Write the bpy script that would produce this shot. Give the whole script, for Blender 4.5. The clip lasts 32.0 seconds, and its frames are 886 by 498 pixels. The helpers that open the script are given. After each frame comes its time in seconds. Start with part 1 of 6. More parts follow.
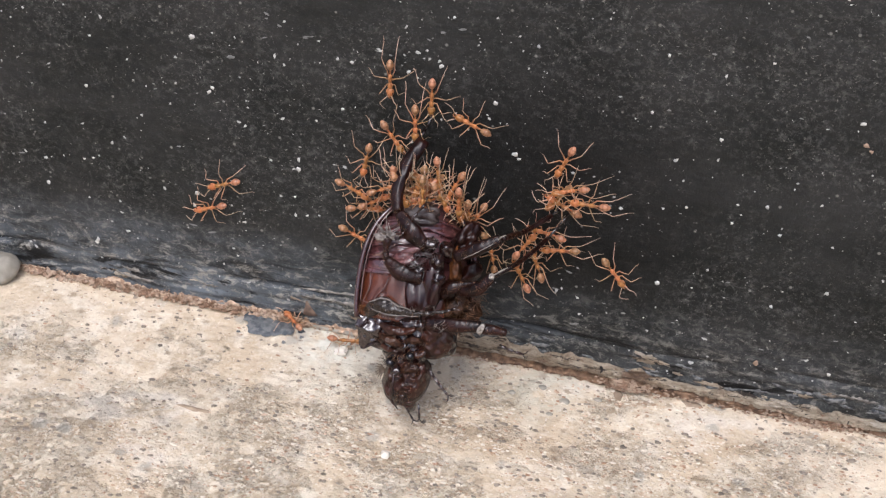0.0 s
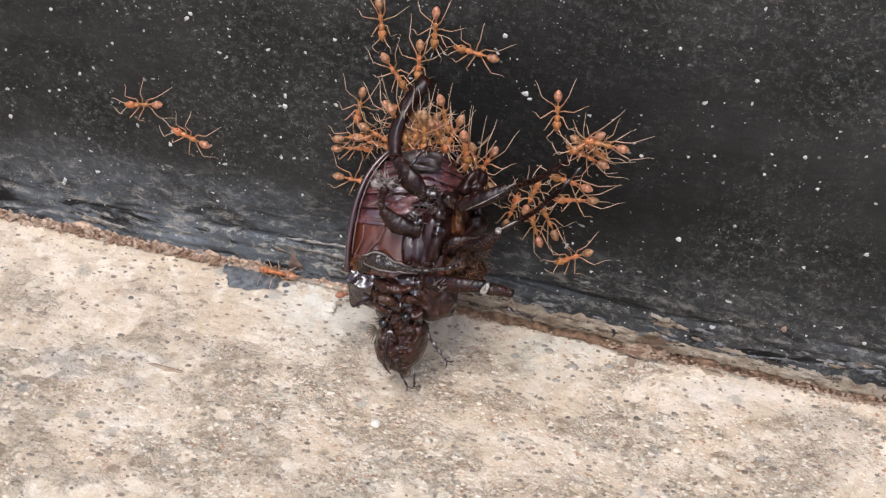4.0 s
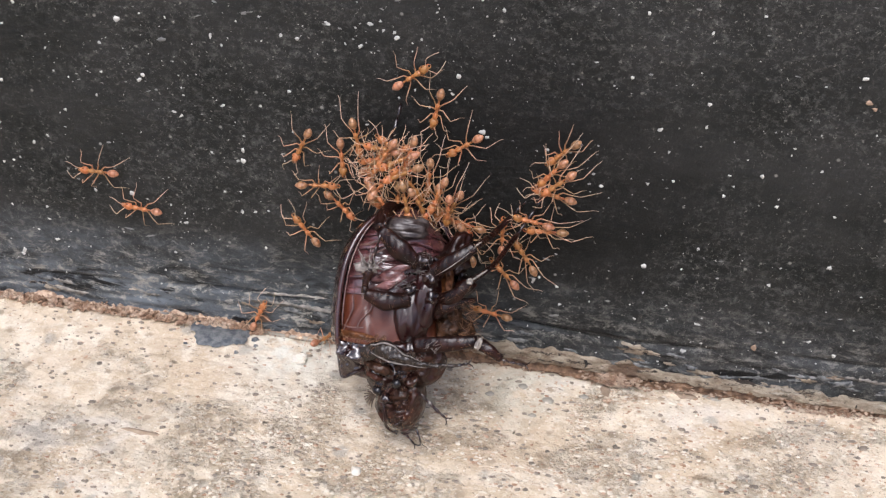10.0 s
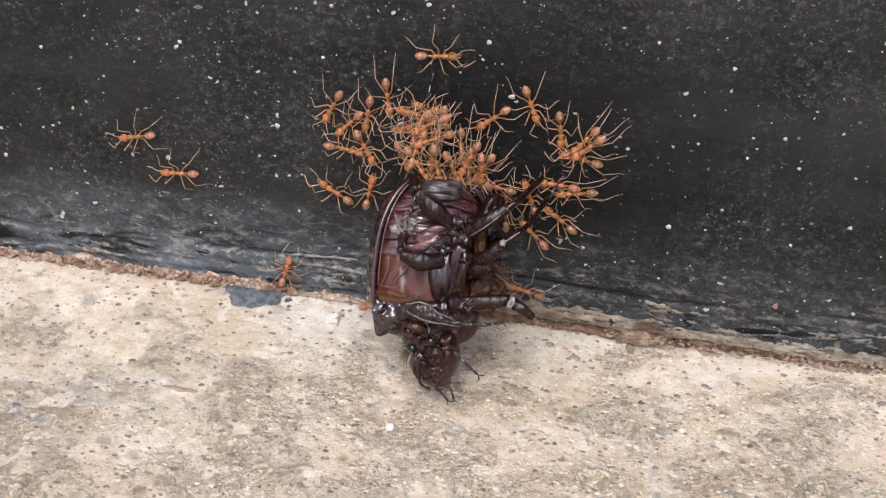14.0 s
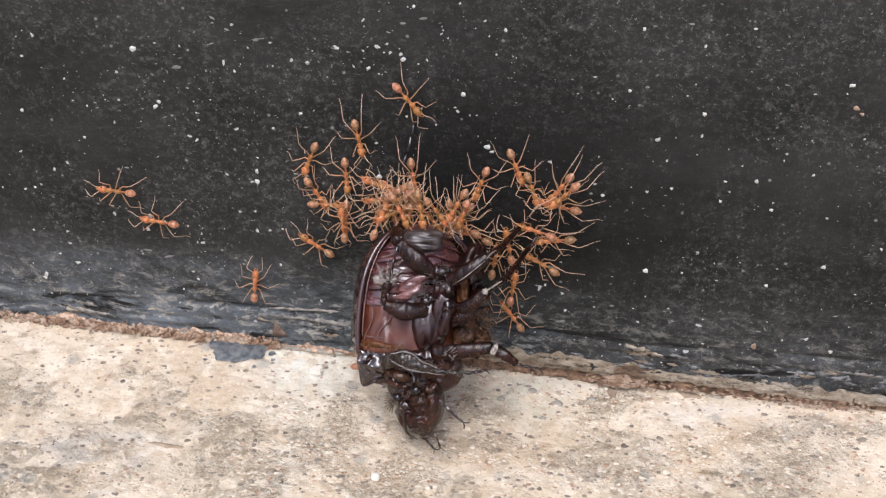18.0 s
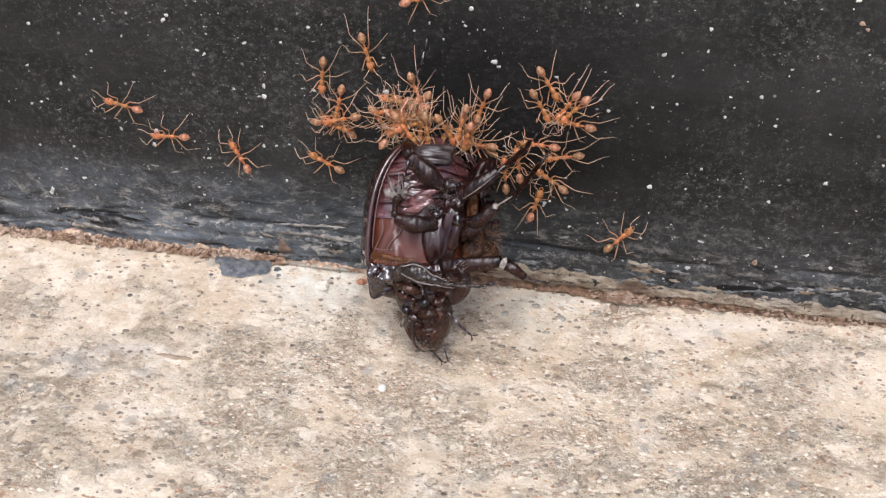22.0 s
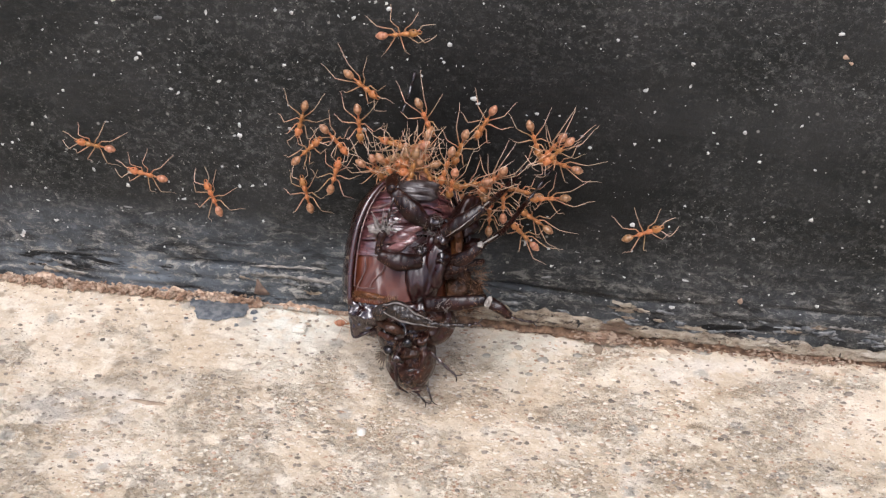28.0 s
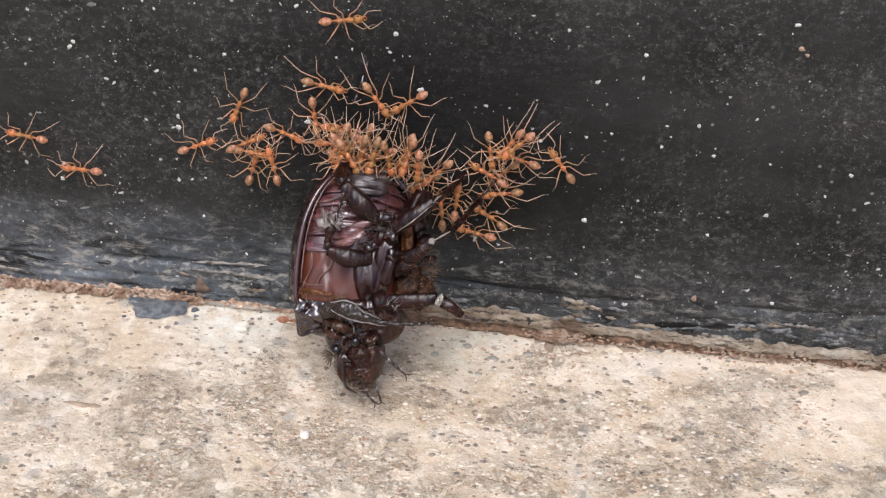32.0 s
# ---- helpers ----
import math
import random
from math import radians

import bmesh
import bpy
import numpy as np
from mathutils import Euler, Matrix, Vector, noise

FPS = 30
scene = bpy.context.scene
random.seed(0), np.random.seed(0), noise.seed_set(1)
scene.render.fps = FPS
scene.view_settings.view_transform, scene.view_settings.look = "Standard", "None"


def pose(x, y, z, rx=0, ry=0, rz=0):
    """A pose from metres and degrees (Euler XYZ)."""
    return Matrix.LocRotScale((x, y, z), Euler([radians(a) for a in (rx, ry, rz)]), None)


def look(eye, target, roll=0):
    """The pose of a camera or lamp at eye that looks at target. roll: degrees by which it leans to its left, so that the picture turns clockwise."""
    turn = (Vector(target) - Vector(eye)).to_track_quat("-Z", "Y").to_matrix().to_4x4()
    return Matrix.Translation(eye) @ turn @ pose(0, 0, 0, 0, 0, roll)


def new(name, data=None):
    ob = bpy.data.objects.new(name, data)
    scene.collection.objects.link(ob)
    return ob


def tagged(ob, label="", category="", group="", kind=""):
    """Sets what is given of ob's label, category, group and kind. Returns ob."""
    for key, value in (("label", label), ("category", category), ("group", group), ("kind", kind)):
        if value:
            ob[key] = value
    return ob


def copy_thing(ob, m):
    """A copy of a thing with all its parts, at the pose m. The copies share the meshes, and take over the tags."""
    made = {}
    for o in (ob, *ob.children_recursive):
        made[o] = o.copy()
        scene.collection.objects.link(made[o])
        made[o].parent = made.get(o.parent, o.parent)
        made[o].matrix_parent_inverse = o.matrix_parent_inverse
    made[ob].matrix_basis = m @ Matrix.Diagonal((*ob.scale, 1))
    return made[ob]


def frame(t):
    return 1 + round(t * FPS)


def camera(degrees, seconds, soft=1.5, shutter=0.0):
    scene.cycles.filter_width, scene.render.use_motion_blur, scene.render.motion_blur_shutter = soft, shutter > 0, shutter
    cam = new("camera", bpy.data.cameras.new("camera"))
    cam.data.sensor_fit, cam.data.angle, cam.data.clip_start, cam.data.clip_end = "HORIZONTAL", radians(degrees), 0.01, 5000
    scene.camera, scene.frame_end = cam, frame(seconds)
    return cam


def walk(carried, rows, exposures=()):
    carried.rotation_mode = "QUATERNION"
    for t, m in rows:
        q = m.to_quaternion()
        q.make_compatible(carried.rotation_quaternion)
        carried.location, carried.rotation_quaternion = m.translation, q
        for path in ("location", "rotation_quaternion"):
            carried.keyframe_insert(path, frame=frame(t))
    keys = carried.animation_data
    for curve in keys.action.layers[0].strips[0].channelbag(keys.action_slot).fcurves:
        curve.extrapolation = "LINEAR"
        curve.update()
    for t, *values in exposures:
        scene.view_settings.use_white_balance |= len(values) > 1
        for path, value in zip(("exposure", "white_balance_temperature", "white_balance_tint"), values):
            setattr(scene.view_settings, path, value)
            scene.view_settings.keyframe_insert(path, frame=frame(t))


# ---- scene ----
PATH = [
    (0, pose(0.05063, -0.22990, 0.18122, 56.753, -2.291, 14.864)),
    (0.5, pose(0.05293, -0.22911, 0.18140, 56.016, -2.394, 15.058)),
    (1, pose(0.05211, -0.22048, 0.17614, 55.813, -2.665, 14.880)),
    (1.5, pose(0.04829, -0.21047, 0.16942, 55.677, -2.981, 14.511)),
    (2, pose(0.04840, -0.20763, 0.16588, 55.312, -3.057, 14.479)),
    (2.5, pose(0.04825, -0.20702, 0.16743, 55.027, -3.041, 14.543)),
    (3, pose(0.04730, -0.20768, 0.16665, 54.911, -3.205, 14.757)),
    (3.5, pose(0.04499, -0.20871, 0.16679, 54.802, -3.235, 15.090)),
    (5.5, pose(0.04405, -0.21107, 0.16459, 54.485, -3.677, 15.102)),
    (6, pose(0.04541, -0.21108, 0.16717, 54.680, -3.430, 14.930)),
    (6.5, pose(0.04324, -0.21099, 0.16563, 55.576, -2.664, 13.805)),
    (7, pose(0.04348, -0.21044, 0.16416, 55.617, -1.836, 12.663)),
    (7.5, pose(0.04217, -0.21399, 0.16289, 54.988, -1.462, 12.201)),
    (8, pose(0.04156, -0.21296, 0.16346, 54.635, -1.293, 11.889)),
    (8.5, pose(0.04328, -0.21402, 0.16806, 55.027, -1.099, 11.890)),
    (9, pose(0.04351, -0.21417, 0.16984, 55.515, -1.011, 11.785)),
    (9.5, pose(0.04269, -0.21232, 0.16865, 56.160, -0.945, 11.583)),
    (10, pose(0.04232, -0.21083, 0.16632, 56.734, -1.157, 11.294)),
    (10.5, pose(0.04406, -0.21033, 0.16748, 56.984, -1.356, 11.110)),
    (11, pose(0.04241, -0.21086, 0.16661, 56.916, -1.431, 10.899)),
    (11.5, pose(0.04292, -0.21213, 0.16623, 56.476, -1.195, 11.021)),
    (12, pose(0.04371, -0.21382, 0.16837, 56.167, -0.891, 11.277)),
    (12.5, pose(0.04184, -0.21692, 0.16859, 55.772, -0.711, 11.565)),
    (13, pose(0.04094, -0.21745, 0.17009, 55.571, -0.822, 11.702)),
    (13.5, pose(0.03862, -0.21802, 0.16916, 55.261, -0.902, 11.694)),
    (14, pose(0.03905, -0.21790, 0.16918, 55.320, -0.864, 11.430)),
    (14.5, pose(0.04021, -0.21742, 0.16915, 55.340, -0.842, 11.136)),
    (16.5, pose(0.04224, -0.22259, 0.17078, 57.276, 0.120, 10.208)),
    (17, pose(0.04045, -0.22143, 0.16909, 57.173, 0.147, 10.151)),
    (17.5, pose(0.03985, -0.21940, 0.16969, 57.404, 0.045, 10.138)),
    (18, pose(0.04060, -0.22030, 0.17089, 57.477, 0.099, 10.048)),
    (18.5, pose(0.03944, -0.22290, 0.17359, 57.689, 0.235, 10.135)),
    (19, pose(0.03807, -0.22526, 0.17425, 57.754, 0.263, 9.901)),
    (19.5, pose(0.03941, -0.22396, 0.17255, 56.957, 0.163, 9.925)),
    (20, pose(0.03761, -0.22438, 0.16977, 56.276, -0.282, 10.088)),
    (20.5, pose(0.03688, -0.22465, 0.17048, 55.809, -0.549, 10.122)),
    (21, pose(0.03850, -0.22515, 0.17132, 55.506, -0.595, 9.997)),
    (21.5, pose(0.03775, -0.22589, 0.16904, 55.229, -0.459, 10.048)),
    (22, pose(0.03775, -0.22577, 0.16785, 54.972, -0.461, 9.737)),
    (22.5, pose(0.03895, -0.22570, 0.17171, 55.187, -0.377, 9.600)),
    (23, pose(0.03984, -0.22667, 0.16985, 55.383, -0.380, 9.099)),
    (23.5, pose(0.04134, -0.22355, 0.16774, 55.460, -0.502, 8.508)),
    (24, pose(0.04113, -0.22281, 0.16737, 55.367, -0.479, 8.181)),
    (24.5, pose(0.04189, -0.22333, 0.16822, 55.343, -0.328, 8.255)),
    (25, pose(0.04040, -0.22374, 0.16926, 55.558, -0.427, 8.155)),
    (25.5, pose(0.04076, -0.22430, 0.16970, 55.768, -0.245, 8.291)),
    (27.5, pose(0.04080, -0.22100, 0.16517, 57.172, -0.519, 8.808)),
    (28, pose(0.03766, -0.22231, 0.16362, 57.054, -0.563, 8.879)),
    (28.5, pose(0.03765, -0.22227, 0.16413, 56.572, -0.548, 8.755)),
    (29, pose(0.03662, -0.22231, 0.16256, 56.403, -0.653, 8.762)),
    (29.5, pose(0.03691, -0.22070, 0.16248, 56.474, -0.892, 8.534)),
    (30, pose(0.03602, -0.21927, 0.16094, 56.420, -1.120, 8.347)),
    (30.5, pose(0.03521, -0.21879, 0.15855, 56.165, -1.196, 8.115)),
    (31, pose(0.03737, -0.21564, 0.15857, 56.306, -1.331, 7.746)),
    (31.5, pose(0.03803, -0.21424, 0.16040, 56.466, -1.466, 7.454)),
    (32, pose(0.03828, -0.21501, 0.16044, 56.639, -1.587, 7.275)),
]
cam = camera(36.74, 32.0, soft=1.35)
walk(cam, PATH, exposures=[(0, 0.21, 5640, 10), (6, 0.20, 5640, 10), (8, 0.14, 5640, 10), (10, 0.27, 5640, 10), (11.5, 0.23, 5640, 10), (13, 0.18, 5640, 10), (14.5, 0.20, 5640, 10), (17, 0.24, 5640, 10), (19, 0.32, 5640, 10),
                            (20, 0.26, 5640, 10), (22, 0.28, 5640, 10), (24, 0.26, 5640, 10), (28, 0.27, 5660, 10), (32, 0.24, 5660, 10)])

# ---- light: soft open daylight from above and in front of the wall ----
world = bpy.data.worlds.new("sky")
scene.world = world
world.use_nodes = True
wn = world.node_tree
sky = wn.nodes.new("ShaderNodeTexSky")
sky.sky_type, sky.sun_disc = "NISHITA", False
sky.sun_elevation, sky.sun_rotation = radians(60), radians(182)
sky.air_density, sky.dust_density, sky.ozone_density = 0.55, 7.0, 0.2
wn.links.new(sky.outputs[0], wn.nodes["Background"].inputs[0])
wn.nodes["Background"].inputs[1].default_value = 0.17
sun = new("sun", bpy.data.lights.new("sun", "SUN"))
sun.data.energy, sun.data.angle, sun.data.color = 0.80, radians(38), (1.0, 0.975, 0.94)
sun.matrix_world = look((-0.06, -0.62, 1.0), (0, 0, 0))

MM = 0.001
rnd = random.Random(7)


# ---- materials ----
def material(name, base, rough=0.5, metal=0.0):
    m = bpy.data.materials.new(name)
    m.use_nodes = True
    b = m.node_tree.nodes["Principled BSDF"]
    b.inputs["Base Color"].default_value = (*base, 1)
    b.inputs["Roughness"].default_value = rough
    b.inputs["Metallic"].default_value = metal
    return m, m.node_tree, b


def node(t, kind, **values):
    n = t.nodes.new(kind)
    for key, value in values.items():
        n.inputs[key].default_value = value
    return n


def coords(t, stretch=(1, 1, 1)):
    c = t.nodes.new("ShaderNodeTexCoord")
    m = t.nodes.new("ShaderNodeMapping")
    m.inputs["Scale"].default_value = stretch
    t.links.new(c.outputs["Object"], m.inputs["Vector"])
    return m.outputs[0]


def grain(t, where, scale, detail=4.0, rough=0.55, warp=0.0):
    n = node(t, "ShaderNodeTexNoise", Scale=scale, Detail=detail, Roughness=rough, Distortion=warp)
    t.links.new(where, n.inputs["Vector"])
    return n.outputs["Fac"]


def steps(t, fac, low, high, a=(0, 0, 0), b=(1, 1, 1)):
    r = t.nodes.new("ShaderNodeValToRGB")
    r.color_ramp.elements[0].position, r.color_ramp.elements[1].position = low, high
    r.color_ramp.elements[0].color, r.color_ramp.elements[1].color = (*a, 1), (*b, 1)
    t.links.new(fac, r.inputs[0])
    return r.outputs[0]


def mix(t, fac, a, b, how="MIX"):
    m = t.nodes.new("ShaderNodeMix")
    m.data_type, m.blend_type = "RGBA", how
    for slot, value in ((0, fac), (6, a), (7, b)):
        if isinstance(value, tuple):
            m.inputs[slot].default_value = (*value, 1)
        elif isinstance(value, (int, float)):
            m.inputs[slot].default_value = value
        else:
            t.links.new(value, m.inputs[slot])
    return m.outputs[2]


def bump(t, b, height, strength, distance, under=None):
    n = node(t, "ShaderNodeBump", Strength=strength, Distance=distance)
    t.links.new(height, n.inputs["Height"])
    if under is not None:
        t.links.new(under, n.inputs["Normal"])
    t.links.new(n.outputs[0], b.inputs["Normal"])
    return n.outputs[0]


def speckled(name, base, other, scale, rough=0.5, depth=0.0001, amount=0.5, spread=0.2):
    """A colour that drifts to another one over patches and grains, with fine relief and a shade of its own for each object."""
    m, t, b = material(name, base, rough)
    where = coords(t)
    f = steps(t, grain(t, where, scale, 5.0), 0.5 - spread, 0.5 + spread)
    col = mix(t, f, base, other)
    info = t.nodes.new("ShaderNodeObjectInfo")
    hs = t.nodes.new("ShaderNodeHueSaturation")
    mr = node(t, "ShaderNodeMapRange")
    mr.inputs["To Min"].default_value, mr.inputs["To Max"].default_value = 1 - amount * 0.4, 1 + amount * 0.4
    t.links.new(info.outputs["Random"], mr.inputs["Value"])
    t.links.new(mr.outputs[0], hs.inputs["Value"])
    t.links.new(col, hs.inputs["Color"])
    t.links.new(hs.outputs[0], b.inputs["Base Color"])
    bump(t, b, grain(t, where, scale * 3, 4.0), 0.5, depth)
    return m


def pits(t, where, scale, size, mask, jitter=1.0):
    """Small round marks, one to a cell, where mask lets them show."""
    v = node(t, "ShaderNodeTexVoronoi", Scale=scale, Randomness=jitter)
    t.links.new(where, v.inputs["Vector"])
    spot = steps(t, v.outputs["Distance"], size * 0.55, size, (1, 1, 1), (0, 0, 0))
    some = node(t, "ShaderNodeSeparateColor")
    t.links.new(v.outputs["Color"], some.inputs[0])
    pick = steps(t, some.outputs[0], mask, mask + 0.02)
    return mix(t, 1.0, spot, pick, "MULTIPLY")


def wall_paint():
    m, t, b = material("black_paint", (0.02, 0.02, 0.02), 0.42)
    along = coords(t, (0.6, 1, 1))
    where = coords(t)
    col = mix(t, steps(t, grain(t, along, 50, 6, 0.65), 0.38, 0.62), (0.0075, 0.0085, 0.0076), (0.024, 0.0242, 0.0238))
    cloudy = steps(t, grain(t, where, 34, 5, 0.65, 0.4), 0.36, 0.56)
    # dark pool behind the ants: their shade painted into the board, with less dust
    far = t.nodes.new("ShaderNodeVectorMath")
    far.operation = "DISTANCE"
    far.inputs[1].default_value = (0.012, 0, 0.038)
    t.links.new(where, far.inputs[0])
    shade_pool = steps(t, far.outputs["Value"], 0.016, 0.046, (0.25,) * 3)
    cloudy = mix(t, 1.0, cloudy, shade_pool, "MULTIPLY")
    col = mix(t, shade_pool, (0.0042, 0.0040, 0.0037), col)
    # dust caught in the brush marks and worn spots, thicker in cloudy patches
    dust = mix(t, 1.0, steps(t, grain(t, coords(t, (0.8, 1, 1)), 640, 8, 0.85, 0.15), 0.50, 0.66), cloudy, "MULTIPLY")
    dust = mix(t, 1.0, dust, (0.75,) * 3, "MULTIPLY")
    col = mix(t, dust, col, (0.14, 0.141, 0.137))
    curl = steps(t, grain(t, where, 1250, 5, 0.75, 0.5), 0.60, 0.67)
    col = mix(t, mix(t, 1.0, curl, cloudy, "MULTIPLY"), col, (0.25, 0.25, 0.235))
    col = mix(t, steps(t, grain(t, where, 1700, 2, 0.5, 0.6), 0.72, 0.77), col, (0.20, 0.20, 0.19))
    col = mix(t, pits(t, where, 400, 0.16, 0.84), col, (0.18, 0.18, 0.17))
    # a greyer bloom over the upper board
    tall = t.nodes.new("ShaderNodeSeparateXYZ")
    t.links.new(where, tall.inputs[0])
    high = node(t, "ShaderNodeMapRange")
    high.inputs["From Min"].default_value, high.inputs["From Max"].default_value = 0.058, 0.10
    high.inputs["To Max"].default_value = 0.55
    t.links.new(tall.outputs["Z"], high.inputs["Value"])
    bloom = mix(t, 1.0, high.outputs[0], steps(t, grain(t, along, 60, 7, 0.7), 0.36, 0.60), "MULTIPLY")
    col = mix(t, bloom, col, (0.042, 0.042, 0.0415))
    # grey dust along the foot of the board, broken by bare black cracks
    sep = t.nodes.new("ShaderNodeSeparateXYZ")
    t.links.new(where, sep.inputs[0])
    low = node(t, "ShaderNodeMapRange")
    low.inputs["From Min"].default_value, low.inputs["From Max"].default_value = 0.024, 0.007
    t.links.new(sep.outputs["Z"], low.inputs["Value"])
    cloud = mix(t, 1.0, low.outputs[0], steps(t, grain(t, coords(t, (0.35, 1, 1)), 130, 9, 0.75), 0.38, 0.60), "MULTIPLY")
    side = node(t, "ShaderNodeMapRange")
    side.inputs["From Min"].default_value, side.inputs["From Max"].default_value = 0.03, -0.03
    side.inputs["To Min"].default_value, side.inputs["To Max"].default_value = 0.22, 1.0
    t.links.new(sep.outputs["X"], side.inputs["Value"])
    col = mix(t, mix(t, 1.0, cloud, side.outputs[0], "MULTIPLY"), col, (0.125, 0.145, 0.17))
    streak = steps(t, grain(t, coords(t, (0.5, 1, 1)), 420, 9, 0.82, 0.5), 0.52, 0.60)
    streak = mix(t, 1.0, streak, mix(t, 0.4, side.outputs[0], (1, 1, 1)), "MULTIPLY")
    col = mix(t, mix(t, 1.0, low.outputs[0], streak, "MULTIPLY"), col, (0.30, 0.295, 0.275))
    crack = steps(t, grain(t, coords(t, (0.28, 1, 1)), 260, 7, 0.72, 0.6), 0.54, 0.60)
    col = mix(t, mix(t, 1.0, low.outputs[0], crack, "MULTIPLY"), col, (0.006, 0.006, 0.006))
    col = mix(t, 1.0, col, (1.0, 0.97, 0.91), "MULTIPLY")
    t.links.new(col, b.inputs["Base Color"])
    rough = steps(t, grain(t, along, 300, 4), 0.3, 0.7, (0.42,) * 3, (0.7,) * 3)
    t.links.new(rough, b.inputs["Roughness"])
    t.links.new(mix(t, shade_pool, (0.16,) * 3, (0.24,) * 3), b.inputs["Specular IOR Level"])
    first = bump(t, b, grain(t, coords(t, (0.6, 1, 1)), 500, 6, 0.7), 0.8, 0.0006)
    bump(t, b, grain(t, where, 2000, 3), 0.5, 0.00015, first)
    return m


def floor_cement():
    m, t, b = material("worn_cement", (0.6, 0.55, 0.46), 0.85)
    where = coords(t)
    wide = coords(t, (0.8, 1, 1))
    shake = node(t, "ShaderNodeTexNoise", Scale=520, Detail=5, Roughness=0.7)
    t.links.new(where, shake.inputs["Vector"])
    lean = t.nodes.new("ShaderNodeVectorMath")
    lean.operation = "MULTIPLY_ADD"
    lean.inputs[1].default_value = (0.0032, 0.0032, 0.0032)
    t.links.new(shake.outputs["Color"], lean.inputs[0])
    t.links.new(where, lean.inputs[2])
    uneven = lean.outputs[0]
    sep = t.nodes.new("ShaderNodeSeparateXYZ")
    t.links.new(where, sep.inputs[0])

    def times(a, k):
        return mix(t, 1.0, a, k if not isinstance(k, float) else (k,) * 3, "MULTIPLY")

    def spot(centre, low, high):
        far = t.nodes.new("ShaderNodeVectorMath")
        far.operation = "DISTANCE"
        far.inputs[1].default_value = centre
        t.links.new(where, far.inputs[0])
        return steps(t, far.outputs["Value"], low, high, (1, 1, 1), (0, 0, 0))
    # smooth cream skin of limewash, yellower and whiter in clouds
    col = mix(t, steps(t, grain(t, wide, 38, 7, 0.62), 0.40, 0.60), (0.55, 0.45, 0.325), (0.66, 0.565, 0.43))
    col = mix(t, steps(t, grain(t, where, 120, 6, 0.68, 0.4), 0.50, 0.58), col, (0.70, 0.625, 0.505))
    # zones where the skin is worn off, less so along the seam
    away = node(t, "ShaderNodeMapRange")
    away.inputs["From Min"].default_value, away.inputs["From Max"].default_value = -0.004, -0.026
    away.inputs["To Min"].default_value, away.inputs["To Max"].default_value = -0.10, 0.0
    t.links.new(sep.outputs["Y"], away.inputs["Value"])
    field = t.nodes.new("ShaderNodeMath")
    field.operation = "ADD"
    t.links.new(grain(t, wide, 48, 9, 0.68, 0.15), field.inputs[0])
    t.links.new(away.outputs[0], field.inputs[1])
    bare = t.nodes.new("ShaderNodeMath")
    bare.operation = "MULTIPLY_ADD"
    bare.inputs[1].default_value = 0.07
    t.links.new(spot((-0.010, -0.040, 0), 0.008, 0.042), bare.inputs[0])
    t.links.new(field.outputs[0], bare.inputs[2])
    field = bare
    patchy = steps(t, grain(t, where, 170, 8, 0.72, 0.2), 0.45, 0.55)
    zone = times(steps(t, field.outputs[0], 0.470, 0.555), mix(t, 0.3, patchy, (1, 1, 1)))
    # bare mortar: tan and grey sand between shreds of skin
    sand = mix(t, steps(t, grain(t, wide, 75, 6, 0.7), 0.42, 0.58), (0.50, 0.385, 0.26), (0.52, 0.44, 0.33))
    sand = mix(t, steps(t, grain(t, where, 1100, 4, 0.65), 0.45, 0.60), sand, (0.36, 0.27, 0.18))
    sand = mix(t, steps(t, grain(t, where, 640, 5, 0.6, 0.3), 0.515, 0.555), sand, (0.72, 0.635, 0.495))
    sand = mix(t, steps(t, grain(t, where, 1500, 3, 0.6, 0.2), 0.60, 0.65), sand, (0.74, 0.665, 0.53))
    col = mix(t, times(zone, 0.75), col, sand)
    # winding crevices between the shreds
    worm = t.nodes.new("ShaderNodeMath")
    worm.operation = "SUBTRACT"
    worm.inputs[1].default_value = 0.5
    t.links.new(grain(t, where, 620, 3, 0.55, 0.5), worm.inputs[0])
    size = t.nodes.new("ShaderNodeMath")
    size.operation = "ABSOLUTE"
    t.links.new(worm.outputs[0], size.inputs[0])
    line = steps(t, size.outputs[0], 0.006, 0.030, (1, 1, 1), (0, 0, 0))
    crevice = times(times(line, zone), steps(t, grain(t, where, 160, 5, 0.7), 0.46, 0.56))
    mottle = times(steps(t, grain(t, where, 230, 7, 0.72, 0.2), 0.50, 0.57), 0.65)
    col = mix(t, mottle, col, (0.48, 0.38, 0.26))
    crumbs = times(steps(t, grain(t, where, 760, 4, 0.6, 0.3), 0.53, 0.565), mix(t, 0.35, zone, (1, 1, 1)))
    col = mix(t, times(crumbs, 0.8), col, (0.74, 0.66, 0.525))
    col = mix(t, times(crevice, 0.9), col, (0.20, 0.14, 0.09))
    # broad grey and tan stains, and a cold white bloom
    tan = times(steps(t, grain(t, coords(t, (0.45, 1.1, 1)), 26, 8, 0.68, 0.4), 0.50, 0.60), 0.42)
    col = mix(t, tan, col, times(col, (0.80, 0.72, 0.62)))
    grey = times(steps(t, grain(t, coords(t, (0.8, 1.1, 1)), 70, 8, 0.72, 0.2), 0.55, 0.60), 0.32)
    col = mix(t, grey, col, (0.45, 0.40, 0.315))
    bloom = times(steps(t, grain(t, wide, 64, 8, 0.7, 0.3), 0.57, 0.64), 0.6)
    col = mix(t, bloom, col, (0.70, 0.645, 0.565))
    rusty = times(steps(t, grain(t, wide, 90, 6, 0.7), 0.61, 0.68), steps(t, grain(t, where, 420, 5, 0.7), 0.46, 0.55))
